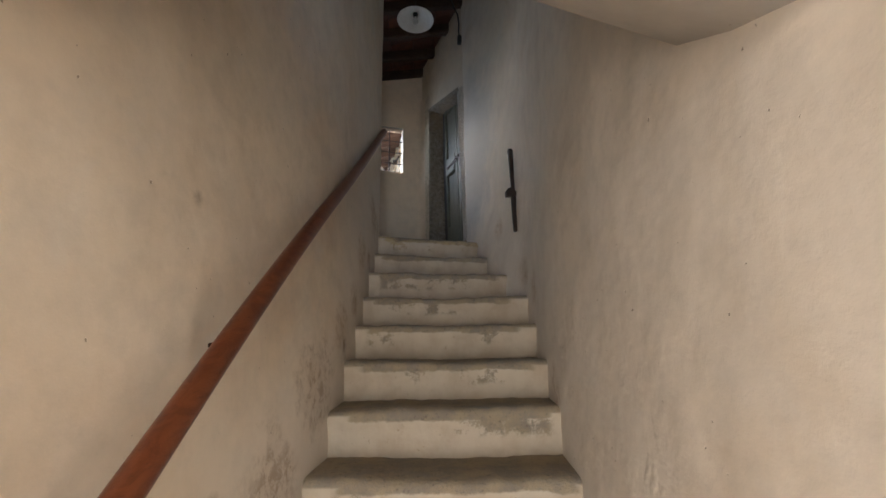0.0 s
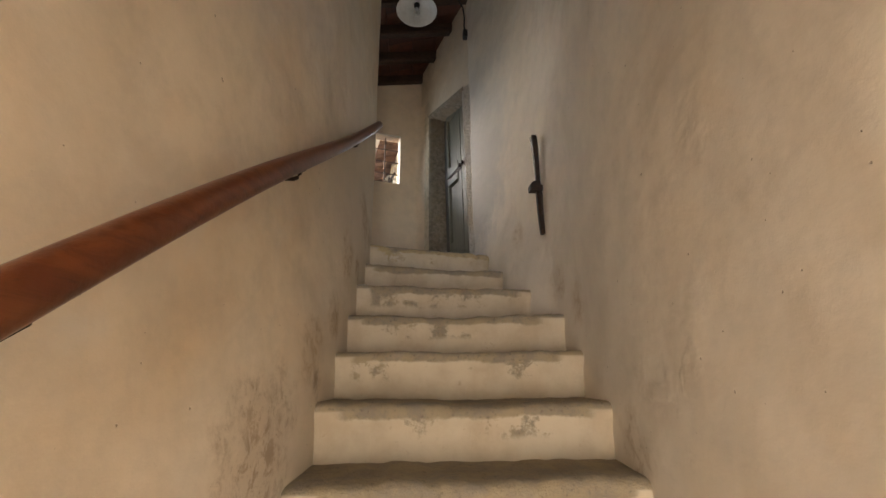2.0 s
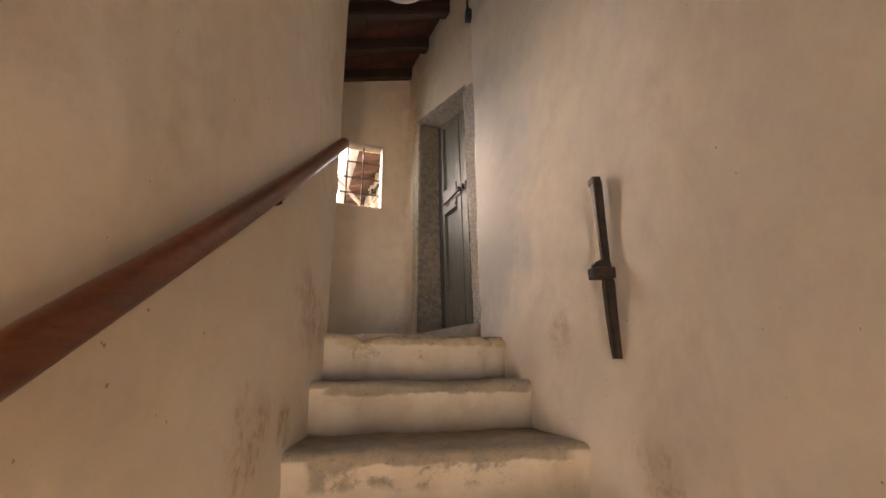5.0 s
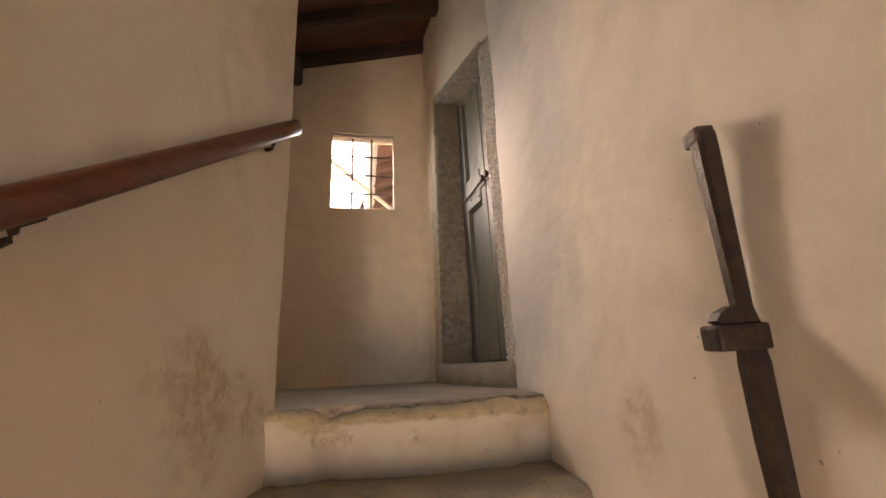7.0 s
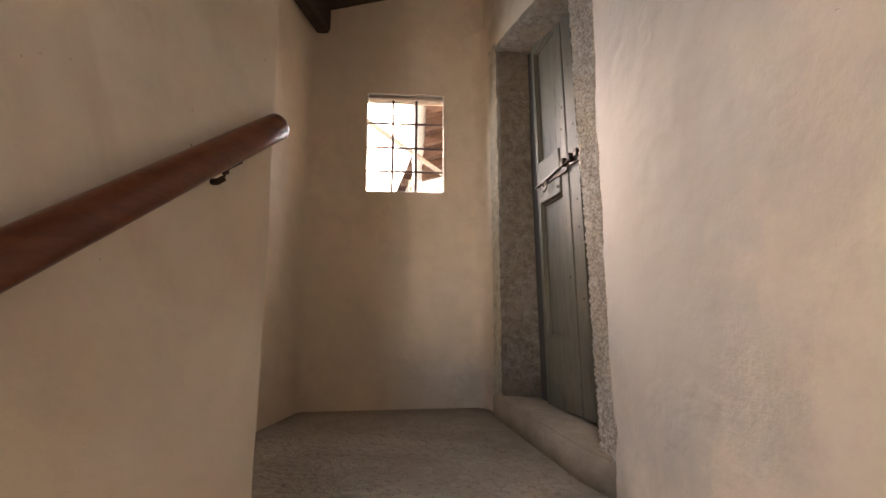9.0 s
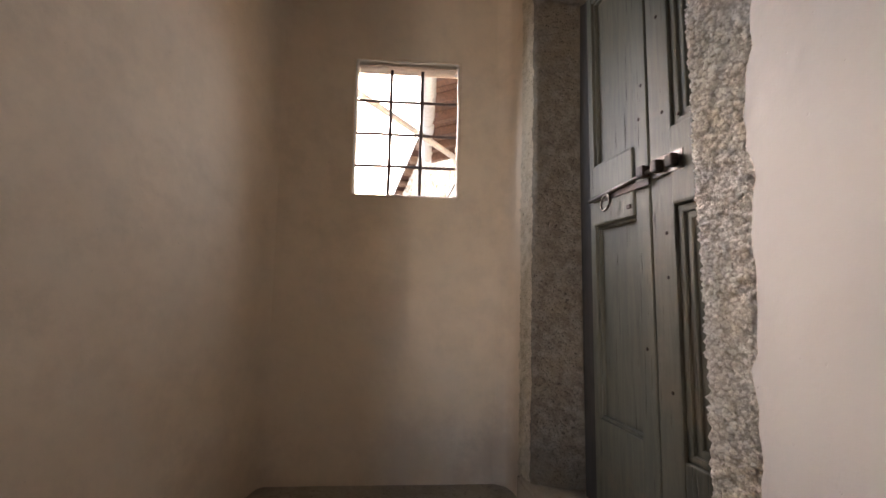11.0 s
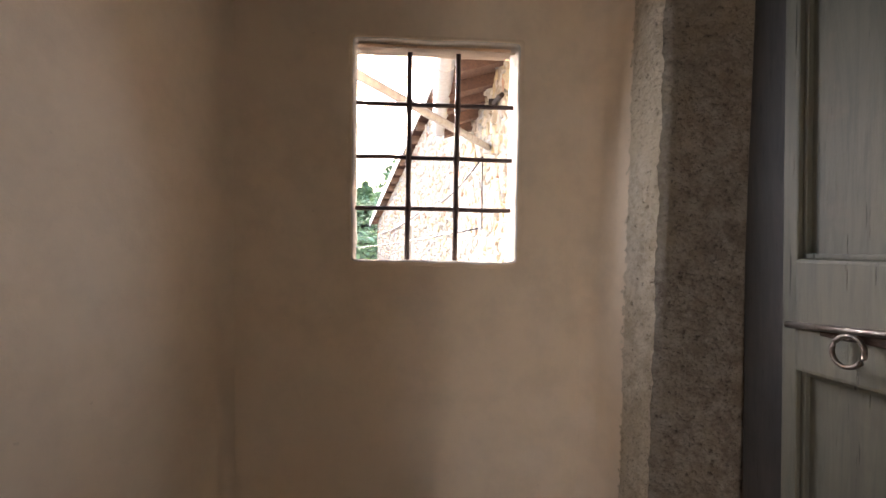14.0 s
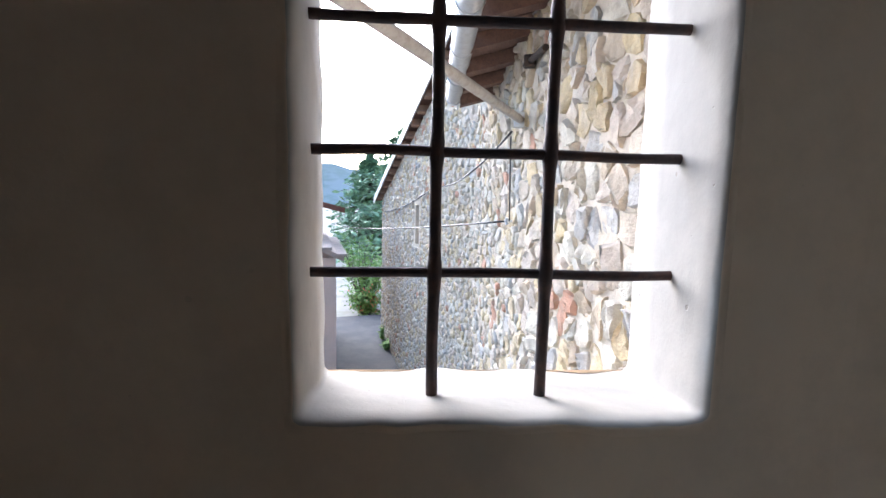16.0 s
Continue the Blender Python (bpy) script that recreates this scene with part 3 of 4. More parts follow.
def rafter(a, b, w, h, material=M_BEAM):
    """A hewn timber from a to b (the middle of its top), with a slightly waney section."""
    a, b = Vector(a), Vector(b)
    d = (b - a).normalized()
    side = d.cross(Vector((0, 0, 1))).normalized()
    down = side.cross(d).normalized()
    down = down if down.z < 0 else -down
    bm = bmesh.new()
    rings = []
    for i in range(13):
        p = a + (b - a) * i / 12
        wob = 0.006 * noise.noise(p * 5)
        sec = [(-w / 2, 0), (w / 2, 0), (w / 2 + wob, h * 0.85), (w / 2 - 0.012, h + wob), (-w / 2 + 0.012, h - wob), (-w / 2 - wob, h * 0.85)]
        rings.append([bm.verts.new(p + side * u + down * v) for u, v in sec])
    for r0, r1 in zip(rings, rings[1:]):
        for j in range(6):
            bm.faces.new((r0[j], r0[(j + 1) % 6], r1[(j + 1) % 6], r1[j]))
    bm.faces.new(rings[0]), bm.faces.new(rings[-1][::-1])
    return tagged(part("rafter", bm, material), "dark hewn rafter under the clay tiles", "rafter", group="stairwell rafters")


for n in range(15):
    y = 4.845 - 0.37 * n
    turn = 0.263 * max(0.0, 1 - n / 8)
    x0, x1 = -1.16, 0.62
    if n == 0:
        x1 = 0.1
    rafter((x0, y + turn * (x0 + 1.14), roof_z(x0) + 0.018), (x1, y + turn * (x1 + 1.14), roof_z(x1) + 0.018), 0.085, 0.11)
plate = rafter((-1.085, 3.2, 4.715), (-1.085, 4.855, 4.715), 0.09, 0.17)
plate.name = "wall_plate"
tagged(plate, "dark timber wall plate carrying the rafters", "beam", group="roof timbers")

# handrail
rail = tagged(new("handrail"), "varnished red-brown round wooden handrail on iron brackets", "handrail")

RAIL_Y, RAIL_Z = (-1.0, -0.3, 1.2, 2.4, 3.45, 4.2), (-0.082, 0.472, 1.663, 2.497, 3.285, 3.848)


def rail_at(y):
    zz = float(np.mean(np.interp(y + np.linspace(-0.45, 0.45, 19), RAIL_Y, RAIL_Z)))
    return Vector((-0.586 + 0.0336 * (y + 0.3), y, zz))


bm = bmesh.new()
ys = [-0.25 + 3.665 * i / 40 for i in range(41)]
rings = []
for y in ys:
    p = rail_at(y)
    d = Vector((0, 1, 0.676)).normalized()
    up = Vector((0, -0.676, 1)).normalized()
    rings.append([bm.verts.new(p + Vector((1, 0, 0)) * (0.026 * math.cos(a)) + up * (0.030 * math.sin(a) if math.sin(a) > -0.75 else -0.023)) for a in (2 * math.pi * j / 20 for j in range(20))])
ends = []
for ring, sgn in ((rings[0], -1), (rings[-1], 1)):
    mid = sum((v.co for v in ring), Vector()) / 20
    for f, adv in ((0.9, 0.008), (0.6, 0.015)):
        ends.append([bm.verts.new(mid + (v.co - mid) * f + Vector((0, 1, 0.676)).normalized() * adv * sgn) for v in ring])
order = [ends[1], ends[0], *rings, ends[2], ends[3]]
for r0, r1 in zip(order, order[1:]):
    for j in range(20):
        bm.faces.new((r0[j], r0[(j + 1) % 20], r1[(j + 1) % 20], r1[j]))
bm.faces.new(order[0]), bm.faces.new(order[-1][::-1])
smooth(part("rail", bm, M_RAIL, rail))
for y in (0.97, 1.72, 2.60, 3.27):
    p = rail_at(y)
    bm = bmesh.new()
    bend = [p + Vector((0, 0, -0.02)), p + Vector((0, 0, -0.040)), p + Vector((-0.004, 0.0, -0.050)), p + Vector((-0.014, 0, -0.055))]
    tube(bm, bend + [Vector((p.x - 0.075, y, p.z - 0.055))], 0.0062, 10)
    smooth(part("bracket", bm, M_IRON, rail, "bent rusty iron rod bracket"))
    part("bracket_plate", box(bmesh.new(), -0.010, 0.010, -0.022, 0.022, -0.028, -0.022, 0.002, Matrix.Translation(p) @ pose(0, 0, 0, 34.1)), M_IRON, rail)

# iron tie key on the wall
key = tagged(new("iron_wall_tie"), "forged rusty iron tie bar with a square eye", "wall tie")
key.matrix_world = pose(0.524, 2.747, 2.452, 2.0, -1.6, 0)
bm = bmesh.new()
rings = []
for zz, w, yo in ((0.312, 0.0185, 0.0), (0.26, 0.018, 0), (0.15, 0.0155, 0), (0.03, 0.0135, 0), (-0.03, 0.017, 0), (-0.05, 0.0195, 0), (-0.16, 0.019, 0.002), (-0.24, 0.017, 0.002), (-0.285, 0.015, 0.0)):
    rings.append([bm.verts.new((sx * w * 0.9, yo + sy * w, zz)) for sx, sy in ((-0.6, -1), (0.6, -1), (1, -0.6), (1, 0.6), (0.6, 1), (-0.6, 1), (-1, 0.6), (-1, -0.6))])
for r0, r1 in zip(rings, rings[1:]):
    for j in range(8):
        bm.faces.new((r0[j], r0[(j + 1) % 8], r1[(j + 1) % 8], r1[j]))
bm.faces.new(rings[0][::-1]), bm.faces.new(rings[-1])
part("bar", bm, M_IRON, key)
bm = box(bmesh.new(), -0.018, 0.013, -0.016, 0.027, 0.298, 0.325, 0.006)
part("hooked_head", bm, M_IRON, key)
bm = box(bmesh.new(), -0.056, 0.020, -0.024, 0.026, -0.032, 0.006, 0.006)
part("square_eye", bm, M_IRON, key)
bm = prism(bmesh.new(), [(-0.048, 0.012, 0.012), (-0.036, 0.012, 0.003), (0.014, 0.012, 0.003), (0.008, 0.012, 0.030), (-0.020, 0.012, 0.033), (-0.040, 0.012, 0.024)], (0, -0.026, 0))
part("wedge", bm, M_IRON, key)
part("spike", tube(bmesh.new(), [(0.0, 0, -0.012), (0.08, 0, -0.012)], 0.008, 8), M_IRON, key)

# hanging lamp
lamp = tagged(new("pendant_lamp"), "white enamel disc lamp shade hanging unlit from the rafters", "lamp")
lamp.location = (-0.187, 3.709, 4.69)
bm = bmesh.new()
prof = [(0.03, 0.075), (0.05, 0.060), (0.10, 0.040), (0.16, 0.016), (0.188, 0.0), (0.19, -0.006), (0.186, -0.006), (0.158, 0.010), (0.098, 0.034), (0.048, 0.054), (0.028, 0.069)]
rings = [[bm.verts.new((r * math.cos(a), r * math.sin(a), zz)) for a in (2 * math.pi * j / 40 for j in range(40))] for r, zz in prof]
for r0, r1 in zip(rings, rings[1:] + rings[:1]):
    for j in range(40):
        bm.faces.new((r0[j], r0[(j + 1) % 40], r1[(j + 1) % 40], r1[j]))
smooth(part("shade", bm, M_ENAMEL, lamp))
smooth(part("lamp_holder", tube(bmesh.new(), [(0, 0, 0.125), (0, 0, 0.12), (0, 0, 0.05), (0, 0, 0.03)], [0.012, 0.022, 0.026, 0.02], 16), M_BLACK, lamp, "black lamp holder"))
bm = bmesh.new()
tube(bm, [(0, 0, 0.035), (0, 0, 0.02), (0, 0, -0.005), (0, 0, -0.03), (0, 0, -0.045), (0, 0, -0.05)], [0.013, 0.014, 0.026, 0.028, 0.018, 0.004], 16)
M_GLASS = Mat("lamp_glass", 0.1).color((0.6, 0.6, 0.58)).m
smooth(part("bulb", bm, M_GLASS, lamp, "frosted glass bulb"))
part("cord", tube(bmesh.new(), [(0, 0, 0.12), (0, 0, 0.40)], 0.004, 8), M_BLACK, lamp)

# hanging switch box with its cable
box_thing = tagged(new("junction_box"), "small black electrical box hanging on a cable", "electrical box")
box_thing.location = (0.285, 3.864, 4.59)
smooth(part("housing", box(bmesh.new(), -0.025, 0.02, -0.032, 0.032, -0.045, 0.035, 0.01), M_BLACK, box_thing), False)
pts = [(0.0, 0, 0.02), (-0.01, 0.0, 0.10), (-0.005, -0.01, 0.19), (-0.02, -0.03, 0.29), (-0.05, -0.02, 0.37), (-0.08, 0.0, 0.5)]
smooth(part("cable", tube(bmesh.new(), pts, 0.008, 8), M_BLACK, box_thing))

# window: limewashed lining and a grille of forged bars
window = tagged(new("window_1"), "small unglazed window with a forged iron grille", "window", kind="structure")
window.matrix_world = Matrix(((0.967, -0.2545, 0, -0.811), (0.2545, 0.967, 0, 4.931), (0, 0, 1, 0), (0, 0, 0, 1)))


def ring_points(x0, x1, z0, z1, r, n=14):
    """A rounded rectangle with many points on its sides."""
    out = []
    for (cx, cz), a0 in (((x1 - r, z1 - r), 0), ((x0 + r, z1 - r), 90), ((x0 + r, z0 + r), 180), ((x1 - r, z0 + r), 270)):
        out += [(cx + r * math.cos(radians(a0 + 18 * i)), cz + r * math.sin(radians(a0 + 18 * i))) for i in range(6)]
    dense = []
    for a, b in zip(out, out[1:] + out[:1]):
        n = max(1, round(math.dist(a, b) / 0.02))
        dense += [(a[0] + (b[0] - a[0]) * i / n, a[1] + (b[1] - a[1]) * i / n) for i in range(n)]
    return dense


bm = bmesh.new()
rings = []
base_ring = ring_points(0.0, 0.460, 3.555, 4.166, 0.012)
for grow, depth, drop in ((0.020, 0.004, 0), (0.011, -0.002, 0), (0.005, -0.002, 0), (0.001, 0.006, 0), (0.002, 0.03, 0.001), (0.006, 0.08, 0.006), (0.012, 0.14, 0.012), (0.022, 0.222, 0.010), (0.05, 0.228, 0.010)):
    ring = []
    for x, zz in base_ring:
        ux, uz = (x - 0.23) / 0.23, (zz - 3.86) / 0.305
        dx = grow * (1 if ux > 0.93 else -1 if ux < -0.93 else ux)
        dz = grow * (1 if uz > 0.95 else -1 if uz < -0.95 else uz)
        w = Vector((x * 9, depth * 9, zz * 9))
        wob = 0.0045 * noise.noise(w) + 0.0025 * noise.noise(w * 3.3)
        low = -drop * max(0.0, min(1.0, (3.7 - zz) / 0.12))
        low += 3.0 * drop * max(0.0, min(1.0, (zz - 4.02) / 0.12))
        ring.append(bm.verts.new((x + dx + wob * (1 if ux > 0 else -1), depth + (wob if grow > 0.001 else 0), zz + dz + low + wob)))
    rings.append(ring)
for r0, r1 in zip(rings, rings[1:]):
    for j in range(len(r0)):
        bm.faces.new((r0[j], r0[(j + 1) % len(r0)], r1[(j + 1) % len(r0)], r1[j]))
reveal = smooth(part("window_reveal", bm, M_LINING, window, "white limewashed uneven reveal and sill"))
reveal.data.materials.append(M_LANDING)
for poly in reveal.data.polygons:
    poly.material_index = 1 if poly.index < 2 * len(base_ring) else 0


def forged(points, r, swell=()):
    bm = bmesh.new()
    a, b = Vector(points[0]), Vector(points[1])
    pts, rad = [], []
    for i in range(41):
        p = a + (b - a) * i / 40
        w = Vector((p.x * 6, p.y, p.z * 6))
        pts.append(p + Vector((0.003 * noise.noise(w), 0.003 * noise.noise(w + Vector((5, 0, 0))), 0.003 * noise.noise(w + Vector((0, 0, 7))))))
        near = min([abs((p - Vector(s)).length) for s in swell] or [1])
        rad.append(r * (1 + 0.35 * math.exp(-((near / 0.018) ** 2)) + 0.07 * noise.noise(w * 4)))
    return tube(bm, pts, rad, 9)


bm = bmesh.new()
grid = []
for i in range(49):
    row = []
    for j in range(22):
        x, y = 0.004 + 0.452 * i / 48, 0.018 + 0.185 * j / 21
        w = Vector((x * 4, y * 30, 1))
        row.append(bm.verts.new((x, y, 4.153 + 0.054 * j / 21 - 0.004 * noise.noise(w) - 0.003 * noise.noise(w * 3))))
    grid.append(row)
for a, b in zip(grid, grid[1:]):
    for j in range(21):
        bm.faces.new((a[j], a[j + 1], b[j + 1], b[j]))
bmesh.ops.solidify(bm, geom=list(bm.faces), thickness=-0.016)
smooth(part("window_lintel", bm, M_LINTEL, window, "worn split timber lintel"))

bar_x, bar_z = (0.149, 0.295), (3.706, 3.860, 4.020)
for x in bar_x:
    smooth(part("vertical_bar", forged([(x, 0.092, 3.53), (x + 0.002, 0.097, 4.18)], 0.0078, [(x, 0.095, zz) for zz in bar_z]), M_BAR, window, "forged iron window bar"))
for zz in bar_z:
    smooth(part("cross_bar", forged([(-0.02, 0.095, zz), (0.48, 0.095, zz)], 0.0068), M_BAR, window, "forged iron cross bar"))

# door: two panelled leaves with a slide bolt
door = tagged(new("door_1"), "closed weathered grey-green panelled wooden double door", "door", kind="structure")
door.matrix_world = Matrix(((0.371, 0.928, 0, 0.294), (-0.928, 0.371, 0, 4.093), (0, 0, 1, 0), (0, 0, 0, 1))) @ Matrix.Translation((-0.35, 0, 3.5)) @ pose(0, 0, 0, 0, -2.0, 0) @ Matrix.Translation((0.35, 0, -3.5))


def board(name, a0, a1, p0, p1, z0, z1, parent, bevel=0.004, material=None, label=""):
    """A board of the door, by its place along the wall (a), into it (p) and its height."""
    bm = box(bmesh.new(), -a1, -a0, p0, p1, z0, z1, bevel)
    ob = part(name, bm, material or M_DOOR, parent, label)
    return ob


def leaf(a0, a1, stile0, stile1, label, moulded=True):
    """A leaf between a0 and a1 with stiles, three rails and two sunk panels, in moulded frames or thin beads."""
    mid = tagged(new("leaf"), label)
    mid.parent = door
    board("stile", a0, a0 + stile0, 0.140, 0.180, 2.425, 4.36, mid)
    board("stile", a1 - stile1, a1, 0.140, 0.180, 2.425, 4.36, mid)
    i0, i1 = a0 + stile0, a1 - stile1
    for name, z0, z1 in (("bottom_rail", 2.425, 2.74), ("lock_rail", 3.390, 3.605), ("top_rail", 4.23, 4.36)):
        board(name, i0, i1, 0.1405 if name != "lock_rail" else 0.132, 0.180, z0, z1, mid, 0.008 if name == "lock_rail" else 0.004)
    for z0, z1 in ((2.74, 3.390), (3.605, 4.23)):
        board("panel", i0 - 0.005, i1 + 0.005, 0.163, 0.178, z0 - 0.005, z1 + 0.005, mid, 0.001)
        for u0, u1, w0, w1 in ((i0, i0 + 0.022, z0, z1), (i1 - 0.022, i1, z0, z1), (i0, i1, z0, z0 + 0.022), (i0, i1, z1 - 0.022, z1)):
            if not moulded:
                tall = u1 - u0 < 0.03
                board("bead", u0 + (0.014 if tall and u0 > i0 else 0), u1 - (0.014 if tall and u0 == i0 else 0), 0.150, 0.172, w0 + (0.012 if not tall and w0 > z0 else 0), w1 - (0.012 if not tall and w0 == z0 else 0), mid, 0.003)
                continue
            board("moulding", u0, u1, 0.148, 0.172, w0, w1, mid, 0.008)
            du, dw = (0.020, 0.0) if u1 - u0 < 0.03 else (0.0, 0.020)
            su, sw = (1 if u0 == i0 else -1), (1 if w0 == z0 else -1)
            board("moulding", u0 + su * du, u1 + su * du - (0.008 * su if du and su > 0 else 0), 0.156, 0.174, w0 + sw * dw, w1 + sw * dw, mid, 0.005)
    return mid


leaf(0.365, 0.68, 0.062, 0.03, "weathered grey-green panelled leaf", False)
leaf(-0.10, 0.3555, 0.06, 0.086, "weathered grey-green panelled leaf with bolt staples")
board("door_frame", 0.683, 0.785, 0.160, 0.21, 2.40, 4.40, door, material=M_FRAME, label="dark grey-brown timber door frame")
board("backing", -0.06, 0.81, 0.182, 0.20, 2.42, 4.37, door)
lock = tagged(new("slide_bolt"), "worn steel slide bolt with a pull ring")
lock.parent = door
board("bolt_plate", 0.220, 0.335, 0.130, 0.137, 3.478, 3.532, lock, 0.002, M_STEEL)
board("keeper_plate", 0.35, 0.60, 0.128, 0.1345, 3.466, 3.486, lock, 0.002, M_IRON)
bm = tube(bmesh.new(), [(-0.30, 0.122, 3.503), (-0.5, 0.122, 3.489), (-0.655, 0.122, 3.478)], 0.0065, 10)
smooth(part("bolt_rod", bm, M_STEEL, lock))
for a in (0.362, 0.305, 0.248):
    board("staple", a - 0.013, a + 0.013, 0.108, 0.134, 3.488, 3.522, lock, 0.005, M_IRON)
bm = bmesh.new()
pts = [(-0.543 + 0.024 * math.cos(t), 0.112 + 0.004 * math.sin(t), 3.452 + 0.026 * math.sin(t)) for t in (2 * math.pi * i / 24 for i in range(25))]
smooth(part("pull_ring", tube(bm, pts, 0.0042, 8, False), M_STEEL, lock, "bright worn pull ring"))
board("keyhole", 0.437, 0.456, 0.128, 0.138, 3.415, 3.428, lock, 0.003, M_IRON)
for a, zz in ((0.30, 3.66), (0.31, 3.95), (0.40, 3.68), (0.385, 3.78), (0.24, 3.63), (0.25, 3.42), (0.30, 3.2), (0.30, 2.9), (0.395, 3.0), (0.46, 3.58), (0.30, 3.32)):
    smooth(part("nail", tube(bmesh.new(), [(-a, 0.1385, zz), (-a, 0.142, zz)], 0.005, 8), M_IRON, door))

# street end: rear wall with an open doorway and a low arch over the first steps
bm = bmesh.new()
for x0, x1, z0, z1 in ((-0.9, -0.55, 0, 2.1), (0.30, 0.75, 0, 2.1), (-0.9, 0.75, 2.1, 3.0)):
    box(bm, x0, x1, -1.7, -1.5, z0, z1)
tagged(part("wall_street", bm, M_PLASTER), "plain plastered wall round the open street door", "wall", kind="structure")
bm = bmesh.new()
prof = [(-0.80, 1.82), (-0.62, 1.862), (-0.5, 1.95), (-0.3, 2.02), (-0.1, 2.035), (0.05, 2.022), (0.15, 2.013), (0.385, 1.99), (0.62, 1.98)]
rows = []
for back, drop in ((0.0, 0.9), (0.0, 0.012), (-0.012, 0.0), (-0.15, -0.085), (-0.33, -0.165), (-0.55, -0.17), (-2.2, -0.12), (-2.2, 0.9)):
    rows.append([bm.verts.new((x, max(-1.55, 0.66 - 0.23 * (0.385 - x) + back), zz + drop + 0.006 * noise.noise(Vector((x * 6, back * 6, drop))) if drop < 0.5 else 2.9)) for x, zz in prof])
for r0, r1 in zip(rows, rows[1:] + rows[:1]):
    for i in range(len(prof) - 1):
        bm.faces.new((r0[i], r0[i + 1], r1[i + 1], r1[i]))
for i in (0, -1):
    bm.faces.new([r[i] for r in rows])
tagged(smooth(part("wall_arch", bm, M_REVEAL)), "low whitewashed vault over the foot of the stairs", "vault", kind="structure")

# outside: street, barn wall, eave, house, trees, hills
k = Mat("asphalt", 0.9).world()
M_ROAD = k.color(k.mix(k.ramp(k.noise(2, 5), 0.4, 0.65), (0.065, 0.065, 0.07), (0.09, 0.09, 0.09))).bump((k.noise(90, 3), 0.003)).m
k = Mat("pale_gravel", 0.95).world()
M_GROUND = k.color(k.mix(k.ramp(k.noise(1.2, 6), 0.4, 0.65), (0.40, 0.37, 0.32), (0.30, 0.29, 0.22))).bump((k.noise(60, 3), 0.006)).m
bm = box(bmesh.new(), -700, 700, -500, 900, -0.5, -0.25)
tagged(part("ground", bm, M_GROUND), "pale paved and gravelled ground outside", "ground", kind="structure")
WALL_O, WALL_D, WALL_N = Vector((1.17, 5.2, 0)), Vector((-0.48, 0.877, 0)), Vector((-0.877, -0.48, 0))


BEND = 5.0
NEAR_D, NEAR_N = Vector((-0.276, 0.961, 0)), Vector((-0.961, -0.276, 0))


def on_stone(t, out, zz):
    """A place on the barn wall, which bends towards this house."""
    bend = WALL_O + BEND * WALL_D
    if t < BEND:
        return bend + (t - BEND) * NEAR_D + out * NEAR_N + Vector((0, 0, zz))
    return bend + (t - BEND) * WALL_D + out * (WALL_N if t > BEND else (WALL_N + NEAR_N).normalized()) + Vector((0, 0, zz))


bm = prism(bmesh.new(), [on_stone(0.5, -0.3, -0.3), on_stone(BEND, -0.3, -0.3), on_stone(12.0, -0.3, -0.3), on_stone(14.5, -1.0, -0.3), on_stone(14.5, 2.6, -0.3), on_stone(BEND, 2.6, -0.3), on_stone(0.5, 2.6, -0.3)], (0, 0, 0.3))
tagged(part("road", bm, M_ROAD), "narrow grey asphalt lane below the barn wall", "road", kind="structure")
k = Mat("lime_mortar", 0.95).world()
M_MORTAR = k.color(k.mix(k.ramp(k.noise(9, 6), 0.35, 0.7), (0.60, 0.52, 0.41), (0.51, 0.44, 0.33))).bump((k.noise(40, 5), 0.01)).m


def stone_material(name, use_island):
    k = Mat(name, 0.92).world()
    r = k.island() if use_island else k.rand()
    n = k.t.nodes.new("ShaderNodeValToRGB")
    n.color_ramp.interpolation = "CONSTANT"
    cols = ((0, (0.60, 0.51, 0.39)), (0.16, (0.56, 0.45, 0.28)), (0.30, (0.51, 0.48, 0.40)), (0.40, (0.61, 0.56, 0.45)), (0.56, (0.50, 0.40, 0.28)), (0.66, (0.59, 0.50, 0.40)),
            (0.82, (0.46, 0.44, 0.40)), (0.88, (0.60, 0.48, 0.28)), (0.965, (0.50, 0.27, 0.17)))
    for i, (p, col) in enumerate(cols):
        e = n.color_ramp.elements[i] if i < 2 else n.color_ramp.elements.new(p)
        e.position, e.color = p, (*col, 1)
    k.link(r, n.inputs[0])
    c = k.mix(k.ramp(k.noise(14, 6, 0.7), 0.35, 0.72, 0, 0.55), n.outputs[0], (0.24, 0.20, 0.15))
    c = k.mix(k.ramp(k.noise(5, 5), 0.5, 0.7, 0, 0.6), c, (0.55, 0.48, 0.38))
    return k.color(c).bump((k.noise(18, 5), 0.02), (k.noise(90, 4), 0.004)).m


M_STONE, M_STONES = stone_material("rubble_stone", False), stone_material("rubble_stones", True)


def gable_z(t):
    return 3.95 + 0.294 * (12.4 - t)


barn = tagged(new("stone_barn"), "tall barn of mixed rubble stones under a sloping tiled roof", "building")
SLIT = (7.9, 8.2, 3.05, 3.80)
for t0, t1, z0, z1, sl in ((0.35, BEND, -0.3, None, 1), (BEND, SLIT[0], -0.3, None, 1), (SLIT[1], 12.4, -0.3, None, 1), (SLIT[0], SLIT[1], -0.3, SLIT[2], 0), (SLIT[0], SLIT[1], SLIT[3], None, 1)):
    za, zb = (gable_z(t0), gable_z(t1)) if sl else (z1, z1)
    bm = prism(bmesh.new(), [on_stone(t0, 0, z0), on_stone(t1, 0, z0), on_stone(t1, 0, zb), on_stone(t0, 0, za)], tuple((NEAR_N if t0 < BEND else WALL_N) * -0.5))
    part("wall", bm, M_MORTAR, barn, "pale lime mortar bed of the rubble wall")
